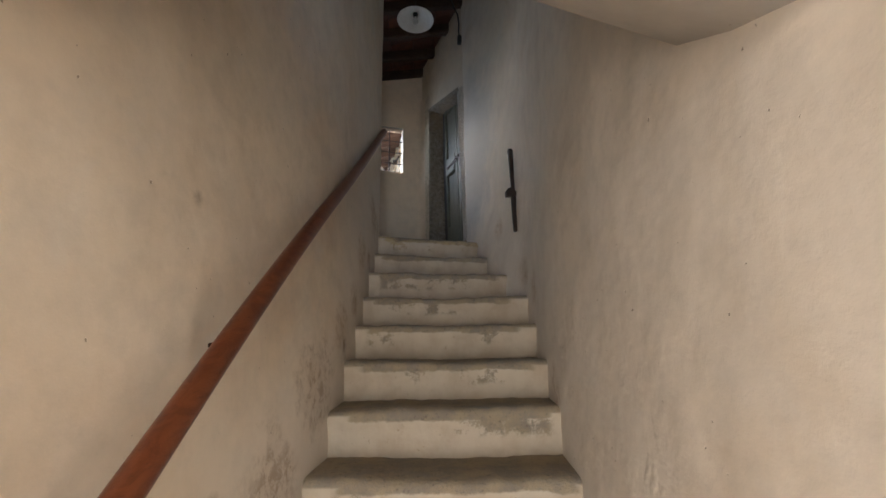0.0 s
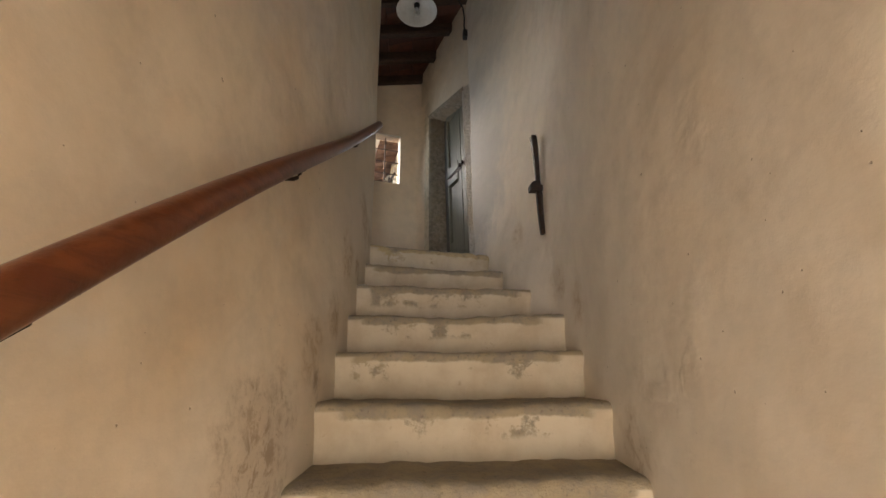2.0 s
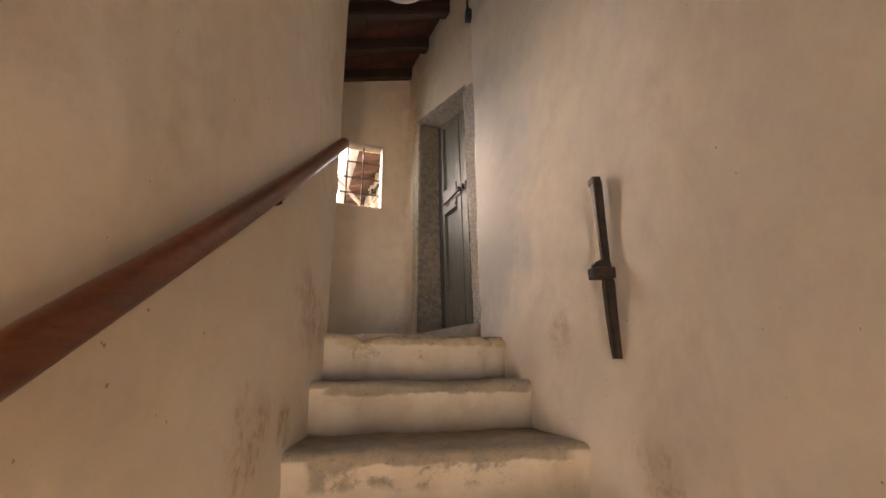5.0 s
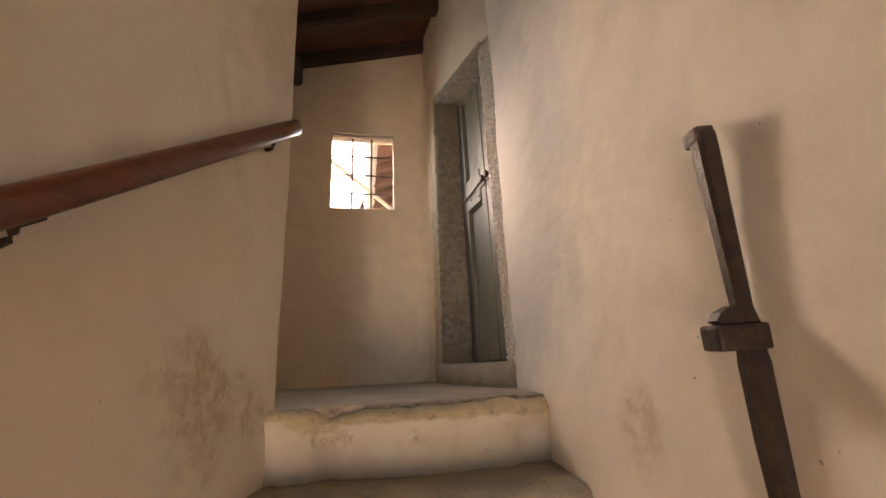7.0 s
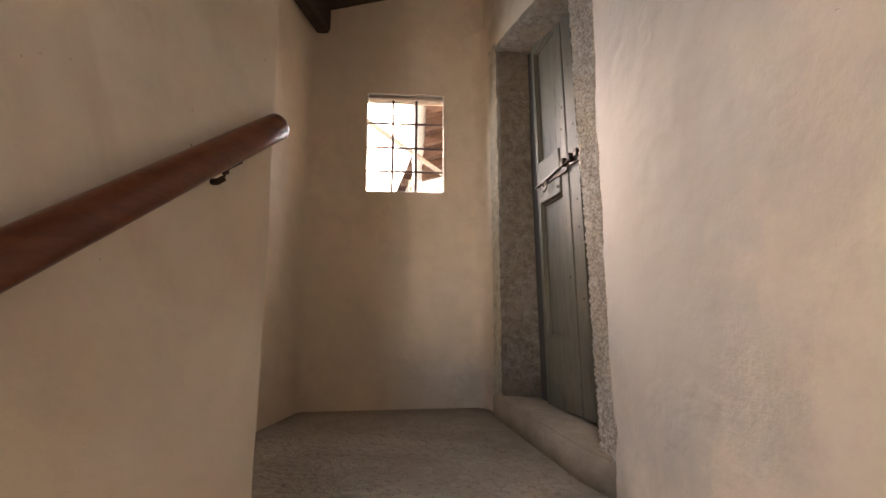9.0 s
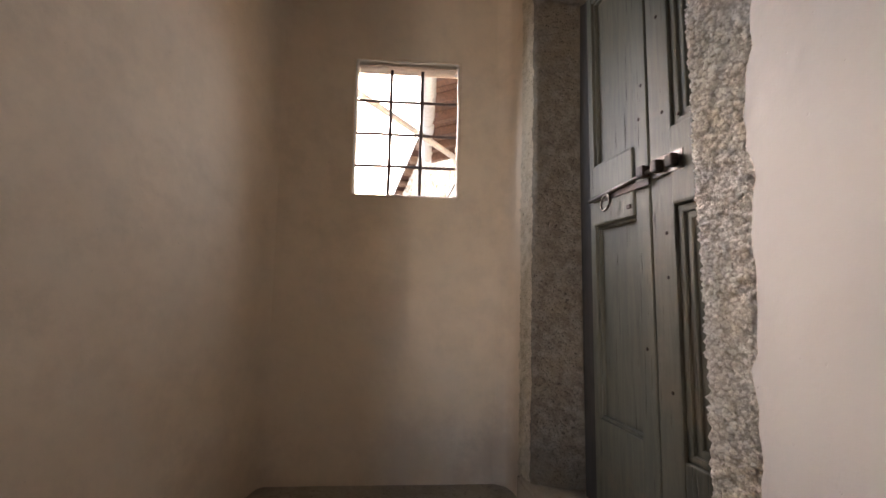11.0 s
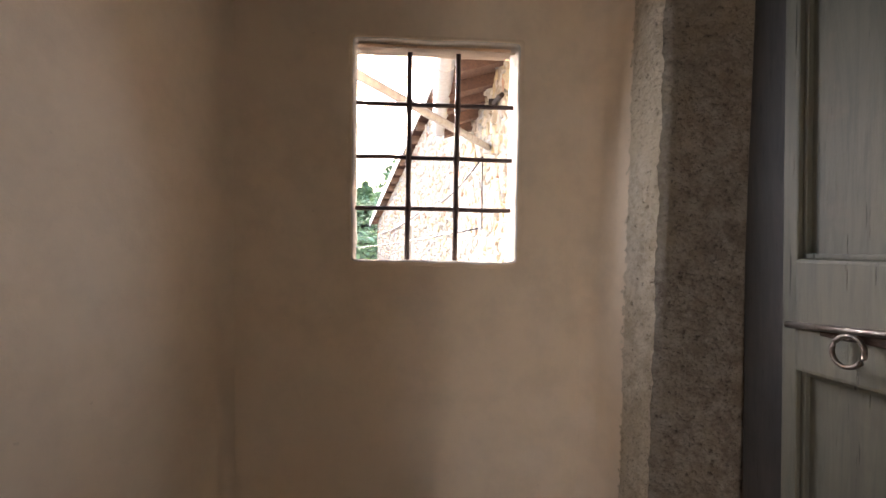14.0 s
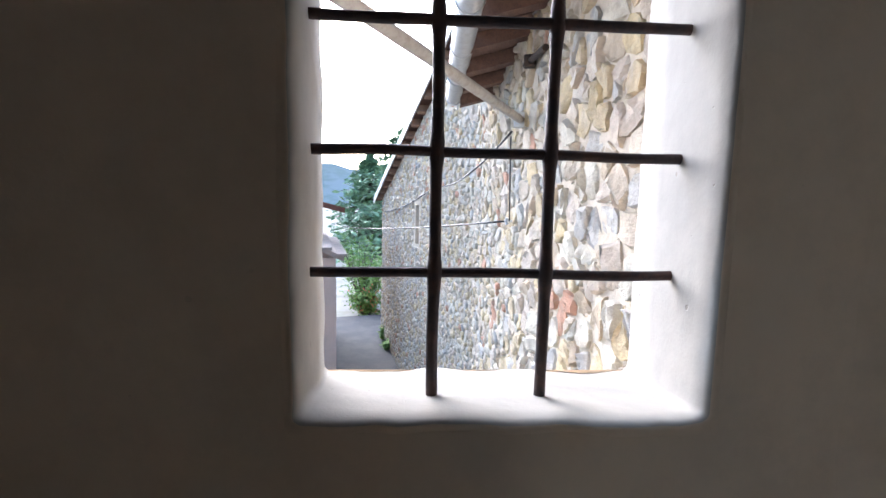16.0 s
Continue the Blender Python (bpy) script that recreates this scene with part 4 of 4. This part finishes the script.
bm = prism(bmesh.new(), [on_stone(5.1, -0.5, -0.3), on_stone(12.4, -0.5, -0.3), on_stone(12.4, -0.5, gable_z(12.4)), on_stone(5.1, -0.5, gable_z(5.1))], tuple(WALL_N * -5))
part("wall", bm, M_MORTAR, barn, "pale lime mortar bed of the rubble wall")
bm = prism(bmesh.new(), [on_stone(5.01, 0.17, gable_z(5.01) + 0.10), on_stone(12.9, 0.17, gable_z(12.9) + 0.10), on_stone(12.9, -6, gable_z(12.9) + 0.10), on_stone(5.01, -6, gable_z(5.01) + 0.10)], (0, 0, 0.09))
roof = part("roof", bm, M_TILE, barn, "weathered clay tile roof")
bm = prism(bmesh.new(), [on_stone(5.01, 0.17, gable_z(5.01) + 0.02), on_stone(12.9, 0.17, gable_z(12.9) + 0.02), on_stone(12.9, 0.195, gable_z(12.9) + 0.02), on_stone(5.01, 0.195, gable_z(5.01) + 0.02)], (0, 0, 0.16))
part("verge_board", bm, M_ZINC, barn, "grey metal verge trim")
for i in range(16):
    t = 5.05 + 0.48 * i
    bm = prism(bmesh.new(), [on_stone(t, 0.15, gable_z(t) - 0.02), on_stone(t + 0.09, 0.15, gable_z(t + 0.09) - 0.02), on_stone(t + 0.09, -0.2, gable_z(t + 0.09) - 0.02), on_stone(t, -0.2, gable_z(t) - 0.02)], (0, 0, 0.115))
    part("purlin_end", bm, M_EAVE, barn, "brown timber end under the eave")

# the roof of this house runs on outside, with its eave and gutter
EA, EB = Vector((-0.53, 5.27, 0)), Vector((-1.31, 8.72, 0))


def eave_z(p):
    return roof_z(p.x) - 0.02


def to_wall(p):
    """The place on the barn wall level with p across the eave."""
    u = Vector((0.967, 0.2545, 0))
    return p + u * ((on_stone(3, -0.02, 0) - p.xy.to_3d()).dot(NEAR_N) / u.dot(NEAR_N))


eave = tagged(new("eave"), "brown timber eave with boards and rafters over the lane", "eave", kind="structure")
bm = bmesh.new()
for i in range(26):
    p0, p1 = EA.lerp(EB, i / 26 + 0.001), EA.lerp(EB, (i + 1) / 26 - 0.003)
    q0, q1 = to_wall(p0), to_wall(p1)
    prism(bm, [(p.x, p.y, eave_z(p) + 0.10) for p in (p0, p1, q1, q0)], (0, 0, 0.025))
tagged(part("eave_boarding", bm, M_SOFFIT, eave), kind="stuff")
bm = prism(bmesh.new(), [(p.x, p.y, eave_z(p) + 0.13) for p in (EA, EB, to_wall(EB), to_wall(EA))], (0, 0, 0.09))
part("eave_roofing", bm, M_TILE, eave, "clay roof tiles")
for i in range(9):
    p = EA.lerp(EB, (i + 0.5) / 9)
    q = to_wall(p)
    w = (EB - EA).normalized() * 0.04
    bm = prism(bmesh.new(), [Vector((*(v.xy), eave_z(v) - 0.0)) for v in (p - w, p + w, q + w, q - w)], (0, 0, 0.098))
    part("eave_rafter", bm, M_SOFFIT, eave)
gutter = tagged(new("gutter"), "grey zinc half-round gutter along the eave", "gutter")
bm = bmesh.new()
g0, g1 = EA + Vector((0.02, -0.02, 0)), EB
side = Vector((-0.967, -0.2545, 0))
rings = []
for i in range(21):
    p = g0.lerp(g1, i / 20)
    p.z = eave_z(EA.lerp(EB, 0.6)) + 0.05
    p += side * 0.06
    arc = [p + side * (0.075 * math.cos(a)) + Vector((0, 0, 0.08 * math.sin(a))) for a in (math.pi + math.pi * j / 12 for j in range(13))]
    arc += [p + side * (0.070 * math.cos(a)) + Vector((0, 0, 0.075 * math.sin(a))) for a in (2 * math.pi - math.pi * j / 12 for j in range(13))]
    rings.append([bm.verts.new(v) for v in arc])
for r0, r1 in zip(rings, rings[1:]):
    for j in range(26):
        bm.faces.new((r0[j], r0[(j + 1) % 26], r1[(j + 1) % 26], r1[j]))
bm.faces.new(rings[0]), bm.faces.new(rings[-1][::-1])
smooth(part("trough", bm, M_ZINC, gutter))
for i in range(6):
    p = g0.lerp(g1, 0.08 + 0.18 * i) + side * 0.06
    p.z = eave_z(EA.lerp(EB, 0.6)) + 0.05
    arc = [p + side * (0.079 * math.cos(a)) + Vector((0, 0, 0.084 * math.sin(a))) for a in (math.pi + math.pi * j / 10 for j in range(11))]
    smooth(part("gutter_strap", tube(bmesh.new(), arc, 0.005, 6), M_ZINC, gutter))

# pole braced against the wall, with its cables
pole = tagged(new("brace_pole"), "weathered grey pole bracketed to the rubble wall", "pole")
foot, tip = Vector((-0.665, 7.50, 4.38)), Vector((-1.10, 5.575, 4.336))
smooth(part("pole", tube(bmesh.new(), [foot.lerp(tip, i / 8) for i in range(9)], [0.027, 0.027, 0.026, 0.026, 0.026, 0.025, 0.025, 0.024, 0.024], 12), M_POLE, pole))
part("foot_bracket", box(bmesh.new(), -0.05, 0.05, -0.03, 0.03, -0.05, 0.05, 0.008, Matrix.Translation(foot)), M_ZINC, pole)


def cable(name, a, b, sag, r, label, n=20):
    a, b = Vector(a), Vector(b)
    bm = tube(bmesh.new(), [a.lerp(b, i / n) - Vector((0, 0, 4 * sag * (i / n) * (1 - i / n))) for i in range(n + 1)], r, 6)
    return tagged(smooth(part(name, bm, M_BLACK)), label, "cable")


insulator = on_stone(3.04, 0.06, 3.69)
cable("overhead_wire", insulator, (-5.4, 14.8, 3.2), 0.06, 0.008, "thin dark wire strung from the rubble wall")
cable("wall_cable", on_stone(3.0, 0.06, 4.33), on_stone(6.6, 0.08, 4.1), 0.14, 0.009, "grey cable sagging along the rubble wall")
cable("wall_cable", on_stone(6.6, 0.06, 4.1), on_stone(11.8, 0.05, 3.6), 0.1, 0.012, "grey cable sagging along the rubble wall")
cable("wall_conduit", on_stone(3.02, 0.06, 4.30), on_stone(2.97, 0.06, 3.69), 0.0, 0.006, "thin cable clipped upright on the wall")
hook = tagged(new("wire_bracket"), "small iron wire bracket in the rubble wall", "bracket")
part("arm", tube(bmesh.new(), [on_stone(3.04, -0.05, 3.69), on_stone(3.04, 0.08, 3.69)], 0.009, 8), M_ZINC, hook)
part("insulator", tube(bmesh.new(), [on_stone(3.04, 0.06, 3.665), on_stone(3.04, 0.06, 3.715)], 0.014, 10), M_ZINC, hook)
tie = tagged(new("wall_anchor"), "rusty iron anchor in the rubble wall", "wall anchor")
part("rod", tube(bmesh.new(), [on_stone(2.30, 0.05, 4.66), on_stone(2.72, 0.05, 4.70)], 0.020, 8), M_IRON, tie)
part("plate", box(bmesh.new(), -0.035, 0.035, -0.035, 0.035, -0.035, 0.035, 0.01, Matrix.Translation(on_stone(2.62, 0.05, 4.69))), M_IRON, tie)

# small house across the lane
k = Mat("pink_render", 0.9).world()
M_PINK = k.color(k.mix(k.ramp(k.noise(2, 5), 0.4, 0.65), (0.52, 0.40, 0.33), (0.46, 0.36, 0.30))).bump((k.noise(30, 4), 0.003)).m
k = Mat("grey_house_tile", 0.9).world()
M_GTILE = k.color(k.mix(k.ramp(k.noise(9, 5), 0.4, 0.65), (0.30, 0.24, 0.21), (0.22, 0.19, 0.17))).bump((k.noise(30, 4), 0.003)).m
house = tagged(new("small_house"), "small pink rendered house with brown tiled roofs beside the lane", "house")
HX = Vector((-5.65, 14.6, 0))


def on_house(t, out, zz):
    return HX + t * WALL_D - out * WALL_N * -1 + Vector((0, 0, zz))


bm = prism(bmesh.new(), [on_house(-2.6, 0, -0.3), on_house(1.6, 0, -0.3), on_house(1.6, 5, -0.3), on_house(-2.6, 5, -0.3)], (0, 0, 3.0))
prism(bm, [on_house(0.2, 0.5, 2.6), on_house(1.5, 0.5, 2.6), on_house(1.5, 5, 2.6), on_house(0.2, 5, 2.6)], (0, 0, 1.0))
part("wall", bm, M_PINK, house)
bm = prism(bmesh.new(), [on_house(-2.8, -0.15, 2.65), on_house(1.7, -0.15, 2.65), on_house(1.7, 1.4, 3.35), on_house(-2.8, 1.4, 3.35)], (0, 0, 0.1))
for i in range(16):
    for j in range(5):
        a = on_house(-2.7 + 0.27 * i, -0.1 + 0.29 * j, 2.78 + 0.13 * j)
        box(bm, -0.11, 0.11, -0.16, 0.16, -0.02, 0.03, 0, Matrix.Translation(a) @ pose(0, 0, 0, 0, 0, 28.7))
part("lower_roof", bm, M_GTILE, house, "grey-brown tiled lower roof")
bm = prism(bmesh.new(), [on_house(0.0, -0.35, 3.55), on_house(1.9, -0.35, 3.55), on_house(1.9, 3.5, 4.5), on_house(0.0, 3.5, 4.5)], (0, 0, 0.14))
part("upper_roof", bm, M_TILE, house, "orange-brown tiled upper roof")
for t in (-1.4, 0.4):
    bm = prism(bmesh.new(), [on_house(t, -0.01, 1.1), on_house(t + 0.6, -0.01, 1.1), on_house(t + 0.6, -0.01, 2.1), on_house(t, -0.01, 2.1)], tuple(-WALL_N * 0.05))
    part("window", bm, M_BLACK, house, "dark shuttered window")


# trees and bushes
def leaf_material(name, a, b):
    k = Mat(name, 0.75)
    c = k.mix(k.island(), a, b)
    return k.color(c).m


M_FIR, M_BUSH = leaf_material("fir_needles", (0.15, 0.26, 0.14), (0.28, 0.41, 0.23)), leaf_material("bush_leaves", (0.12, 0.24, 0.04), (0.22, 0.36, 0.09))
M_BARK = wood("bark", (0.12, 0.09, 0.07), (0.08, 0.06, 0.05), (0.04, 0.03, 0.02), 0.95, 12, (4, 4, 0.6), 0.01)
M_BLOOM = leaf_material("orange_blossom", (0.55, 0.14, 0.06), (0.65, 0.25, 0.12))


def card_mesh(points, size, rng, droop=0.0):
    """Many small bent leaf sprays round the given points, as plain vertex data."""
    verts, faces = [], []
    for p in points:
        q = Euler((rng.uniform(-0.7, 0.7) - droop, rng.uniform(-0.7, 0.7), rng.uniform(0, 6.3))).to_matrix()
        sz = size * rng.uniform(0.6, 1.4)
        n = len(verts)
        for x, y, zz in ((-0.5, 0, 0), (0, -0.22, 0.06), (0.55, 0, -0.12), (0, 0.22, 0.06)):
            verts.append(Vector(p) + q @ Vector((x * sz, y * sz, zz * sz)))
        faces += [(n, n + 1, n + 3), (n + 1, n + 2, n + 3)]
    me = bpy.data.meshes.new("leaves")
    me.from_pydata([tuple(v) for v in verts], [], faces)
    return me


def fir(x, y, height, spread, seed):
    rng = random.Random(seed)
    tree = tagged(new("fir_tree"), "tall dark green fir with drooping branches", "tree", group="firs beyond the lane")
    tree.location = (x, y, -0.25)
    smooth(part("trunk", tube(bmesh.new(), [(0, 0, 0), (0, 0, height * 0.5), (0, 0, height)], [0.28, 0.16, 0.02], 10), M_BARK, tree))
    pts, bm = [], bmesh.new()
    for lv in range(34):
        f = lv / 33
        zz = height * (0.10 + 0.89 * f)
        reach = spread * (1 - f) ** 0.65 * rng.uniform(0.8, 1.15) + 0.15
        for b in range(9):
            a = rng.uniform(0, 6.3)
            rr = reach * rng.uniform(0.65, 1.1)
            end = Vector((rr * math.cos(a), rr * math.sin(a), zz - 0.18 * rr + rng.uniform(-0.15, 0.15)))
            tube(bm, [(0, 0, zz), end], [0.03, 0.008], 4)
            for c in range(16):
                g = rng.uniform(0.25, 1.05)
                pts.append(Vector((0, 0, zz)).lerp(end, g) + Vector((rng.gauss(0, 0.10 * rr), rng.gauss(0, 0.10 * rr), rng.gauss(-0.06, 0.07))))
    tagged(part("branchwork", bm, M_BARK, tree), kind="stuff")
    me = card_mesh(pts, 0.55, rng, 0.3)
    me.materials.append(M_FIR)
    new("crown", me).parent = tree


fir(-9.0, 33.0, 9.6, 5.6, 1)
fir(-13.5, 37.0, 8.0, 4.4, 2)
fir(-7.6, 37.0, 11.5, 5.5, 3)


def bush(x, y, w, h, seed, blooms=0):
    rng = random.Random(seed)
    thing = tagged(new("flowering_bush" if blooms else "bush"), "leafy garden bush with orange blossoms" if blooms else "bright green leafy garden bush", "bush", group="garden bushes")
    thing.location = (x, y, -0.25)
    bm = bmesh.new()
    pts = []
    for s in range(14):
        a, r = rng.uniform(0, 6.3), rng.uniform(0.2, 1) * w
        end = Vector((r * math.cos(a), r * math.sin(a), h * rng.uniform(0.5, 1)))
        tube(bm, [(0.1 * math.cos(a), 0.1 * math.sin(a), 0), end * 0.6, end], [0.03, 0.02, 0.008], 5)
        for c in range(90):
            pts.append(end * rng.uniform(0.3, 1.05) + Vector((rng.gauss(0, 0.16 * w), rng.gauss(0, 0.16 * w), rng.gauss(0, 0.12 * h))))
    part("stems", bm, M_BARK, thing)
    for p in pts:
        p.z = max(0.04, p.z)
    me = card_mesh(pts, 0.16, rng)
    me.materials.append(M_BUSH)
    new("foliage", me).parent = thing
    if blooms:
        me = card_mesh([p + Vector((0, -0.05, 0.05)) for p in rng.sample(pts, blooms)], 0.14, rng)
        me.materials.append(M_BLOOM)
        new("blossoms", me).parent = thing


bush(-6.6, 19.6, 0.9, 2.1, 5)
bush(-5.6, 19.4, 0.9, 1.9, 6)
bush(-6.3, 18.6, 0.7, 1.1, 7, 90)
bush(-5.2, 18.8, 0.6, 1.0, 8, 40)
bush(-7.8, 21.5, 1.2, 2.6, 9)
bush(-4.45, 15.7, 0.28, 0.5, 10)
bush(-4.1, 14.9, 0.2, 0.4, 12)

# hills
k = Mat("hazy_hill", 1.0).world()
M_HILL = k.color(k.mix(k.ramp(k.noise(0.02, 5), 0.4, 0.6), (0.10, 0.16, 0.15), (0.14, 0.20, 0.21))).m
bm = bmesh.new()
lo, hi = [], []
for i in range(61):
    a = radians(-60 + 2.4 * i)
    r = 650
    h = 95 + 45 * noise.noise(Vector((i * 0.13, 0, 3))) + 12 * noise.noise(Vector((i * 0.6, 0, 0)))
    lo.append(bm.verts.new((-r * math.sin(a), r * math.cos(a), -0.3)))
    hi.append(bm.verts.new((-(r + 250) * math.sin(a), (r + 250) * math.cos(a), h)))
for i in range(60):
    bm.faces.new((lo[i], lo[i + 1], hi[i + 1], hi[i]))
tagged(smooth(part("backdrop_hills", bm, M_HILL)), "hazy wooded hills beyond the village", "hills", kind="structure")


# rubble stones of the barn wall
def voronoi_cells(t0, t1, z0, z1, size, seed):
    """Jittered seed points and their clipped cells, as lists of (t, z)."""
    rng = random.Random(seed)
    nt, nz = round((t1 - t0) / size), round((z1 - z0) / (size * 0.8))
    pts = {}
    for i in range(-1, nt + 1):
        for j in range(-1, nz + 1):
            pts[i, j] = (t0 + (t1 - t0) * (i + 0.5 + (j % 2) * 0.5 + rng.uniform(-0.7, 0.7)) / nt, z0 + (z1 - z0) * (j + 0.5 + rng.uniform(-0.62, 0.62)) / nz)
    for (i, j), (px, pz) in pts.items():
        cell = [(px - size, pz - size), (px + size, pz - size), (px + size, pz + size), (px - size, pz + size)]
        for di in range(-3, 4):
            for dj in range(-3, 4):
                if (di or dj) and (i + di, j + dj) in pts:
                    qx, qz = pts[i + di, j + dj]
                    nx, nzz = qx - px, qz - pz
                    lim = (nx * (px + qx) + nzz * (pz + qz)) / 2
                    out = []
                    for a, b in zip(cell, cell[1:] + cell[:1]):
                        da, db = nx * a[0] + nzz * a[1] - lim, nx * b[0] + nzz * b[1] - lim
                        if da <= 0:
                            out.append(a)
                        if da * db < 0:
                            f = da / (da - db)
                            out.append((a[0] + (b[0] - a[0]) * f, a[1] + (b[1] - a[1]) * f))
                    cell = out
                    if not cell:
                        break
            if not cell:
                break
        if len(cell) >= 3:
            yield (px, pz), cell


def stone_data(centre, cell, rng, sides, along, face):
    """Vertices and faces of one rounded stone, relative to its middle on the wall."""
    cx, cz = centre
    total = sum(math.dist(a, b) for a, b in zip(cell, cell[1:] + cell[:1]))
    ring, need, run = [], [total * i / sides for i in range(sides)], 0.0
    for a, b in zip(cell, cell[1:] + cell[:1]):
        d = math.dist(a, b)
        while len(ring) < sides and need[len(ring)] <= run + d:
            f = (need[len(ring)] - run) / max(d, 1e-9)
            ring.append((a[0] + (b[0] - a[0]) * f - cx, a[1] + (b[1] - a[1]) * f - cz))
        run += d
    ring = [(0.92 * p[0] + 0.04 * (ring[i - 1][0] + ring[(i + 1) % len(ring)][0]), 0.92 * p[1] + 0.04 * (ring[i - 1][1] + ring[(i + 1) % len(ring)][1])) for i, p in enumerate(ring)]
    high = rng.uniform(0.005, 0.026)
    verts, faces = [], []
    n = len(ring)
    tilt = (rng.uniform(-0.16, 0.16), rng.uniform(-0.16, 0.16))
    for f, out in ((0.97, -0.02), (0.93, high * 0.65), (0.76, high)):
        for x, zz in ring:
            j = 1 + rng.uniform(-0.15, 0.05)
            o = out + (tilt[0] * x + tilt[1] * zz if out > 0 else 0) + (rng.uniform(-0.013, 0.013) if out > 0 else 0)
            verts.append(along * (x * f * j) + face * o + Vector((0, 0, zz * f * j)))
    verts.append(face * (high * rng.uniform(0.9, 1.25)))
    for r in range(2):
        for i in range(n):
            faces.append((r * n + i, r * n + (i + 1) % n, (r + 1) * n + (i + 1) % n, (r + 1) * n + i))
    faces += [(2 * n + i, 2 * n + (i + 1) % n, 3 * n) for i in range(n)]
    return verts, faces


rng = random.Random(21)
many_v, many_f, singles = [], [], 0
for t0, t1, z0, z1, size, sides in ((0.45, 5.0, 1.6, 6.6, 0.145, 10), (5.0, 8.2, 0.0, 6.2, 0.11, 7), (8.2, 12.4, 0.0, 5.2, 0.11, 6)):
    for (ct, cz), cell in voronoi_cells(t0, t1, z0, z1, size, int(t0 * 10)):
        if not (t0 <= ct <= t1 and 0 < cz < gable_z(ct) - 0.05) or (SLIT[0] - 0.1 < ct < SLIT[1] + 0.1 and SLIT[2] - 0.1 < cz < SLIT[3] + 0.1):
            continue
        v, f = stone_data((ct, cz), cell, rng, sides, NEAR_D if ct < BEND else WALL_D, NEAR_N if ct < BEND else WALL_N)
        where = on_stone(ct, 0, cz)
        if ct < 2.9 and 2.7 < cz < 4.9 and singles < 300:
            me = bpy.data.meshes.new("stone")
            me.from_pydata([tuple(p) for p in v], [], f)
            me.materials.append(M_STONE)
            ob = smooth(new("stone", me))
            me.set_sharp_from_angle(angle=radians(38))
            ob.location, ob.parent = where, barn
            singles += 1
        else:
            n = len(many_v)
            many_v += [tuple(p + where) for p in v]
            many_f += [tuple(i + n for i in face) for face in f]
me = bpy.data.meshes.new("stones")
me.from_pydata(many_v, [], many_f)
me.materials.append(M_STONES)
ob = tagged(smooth(new("rubble", me)), kind="stuff")
ob.parent = barn
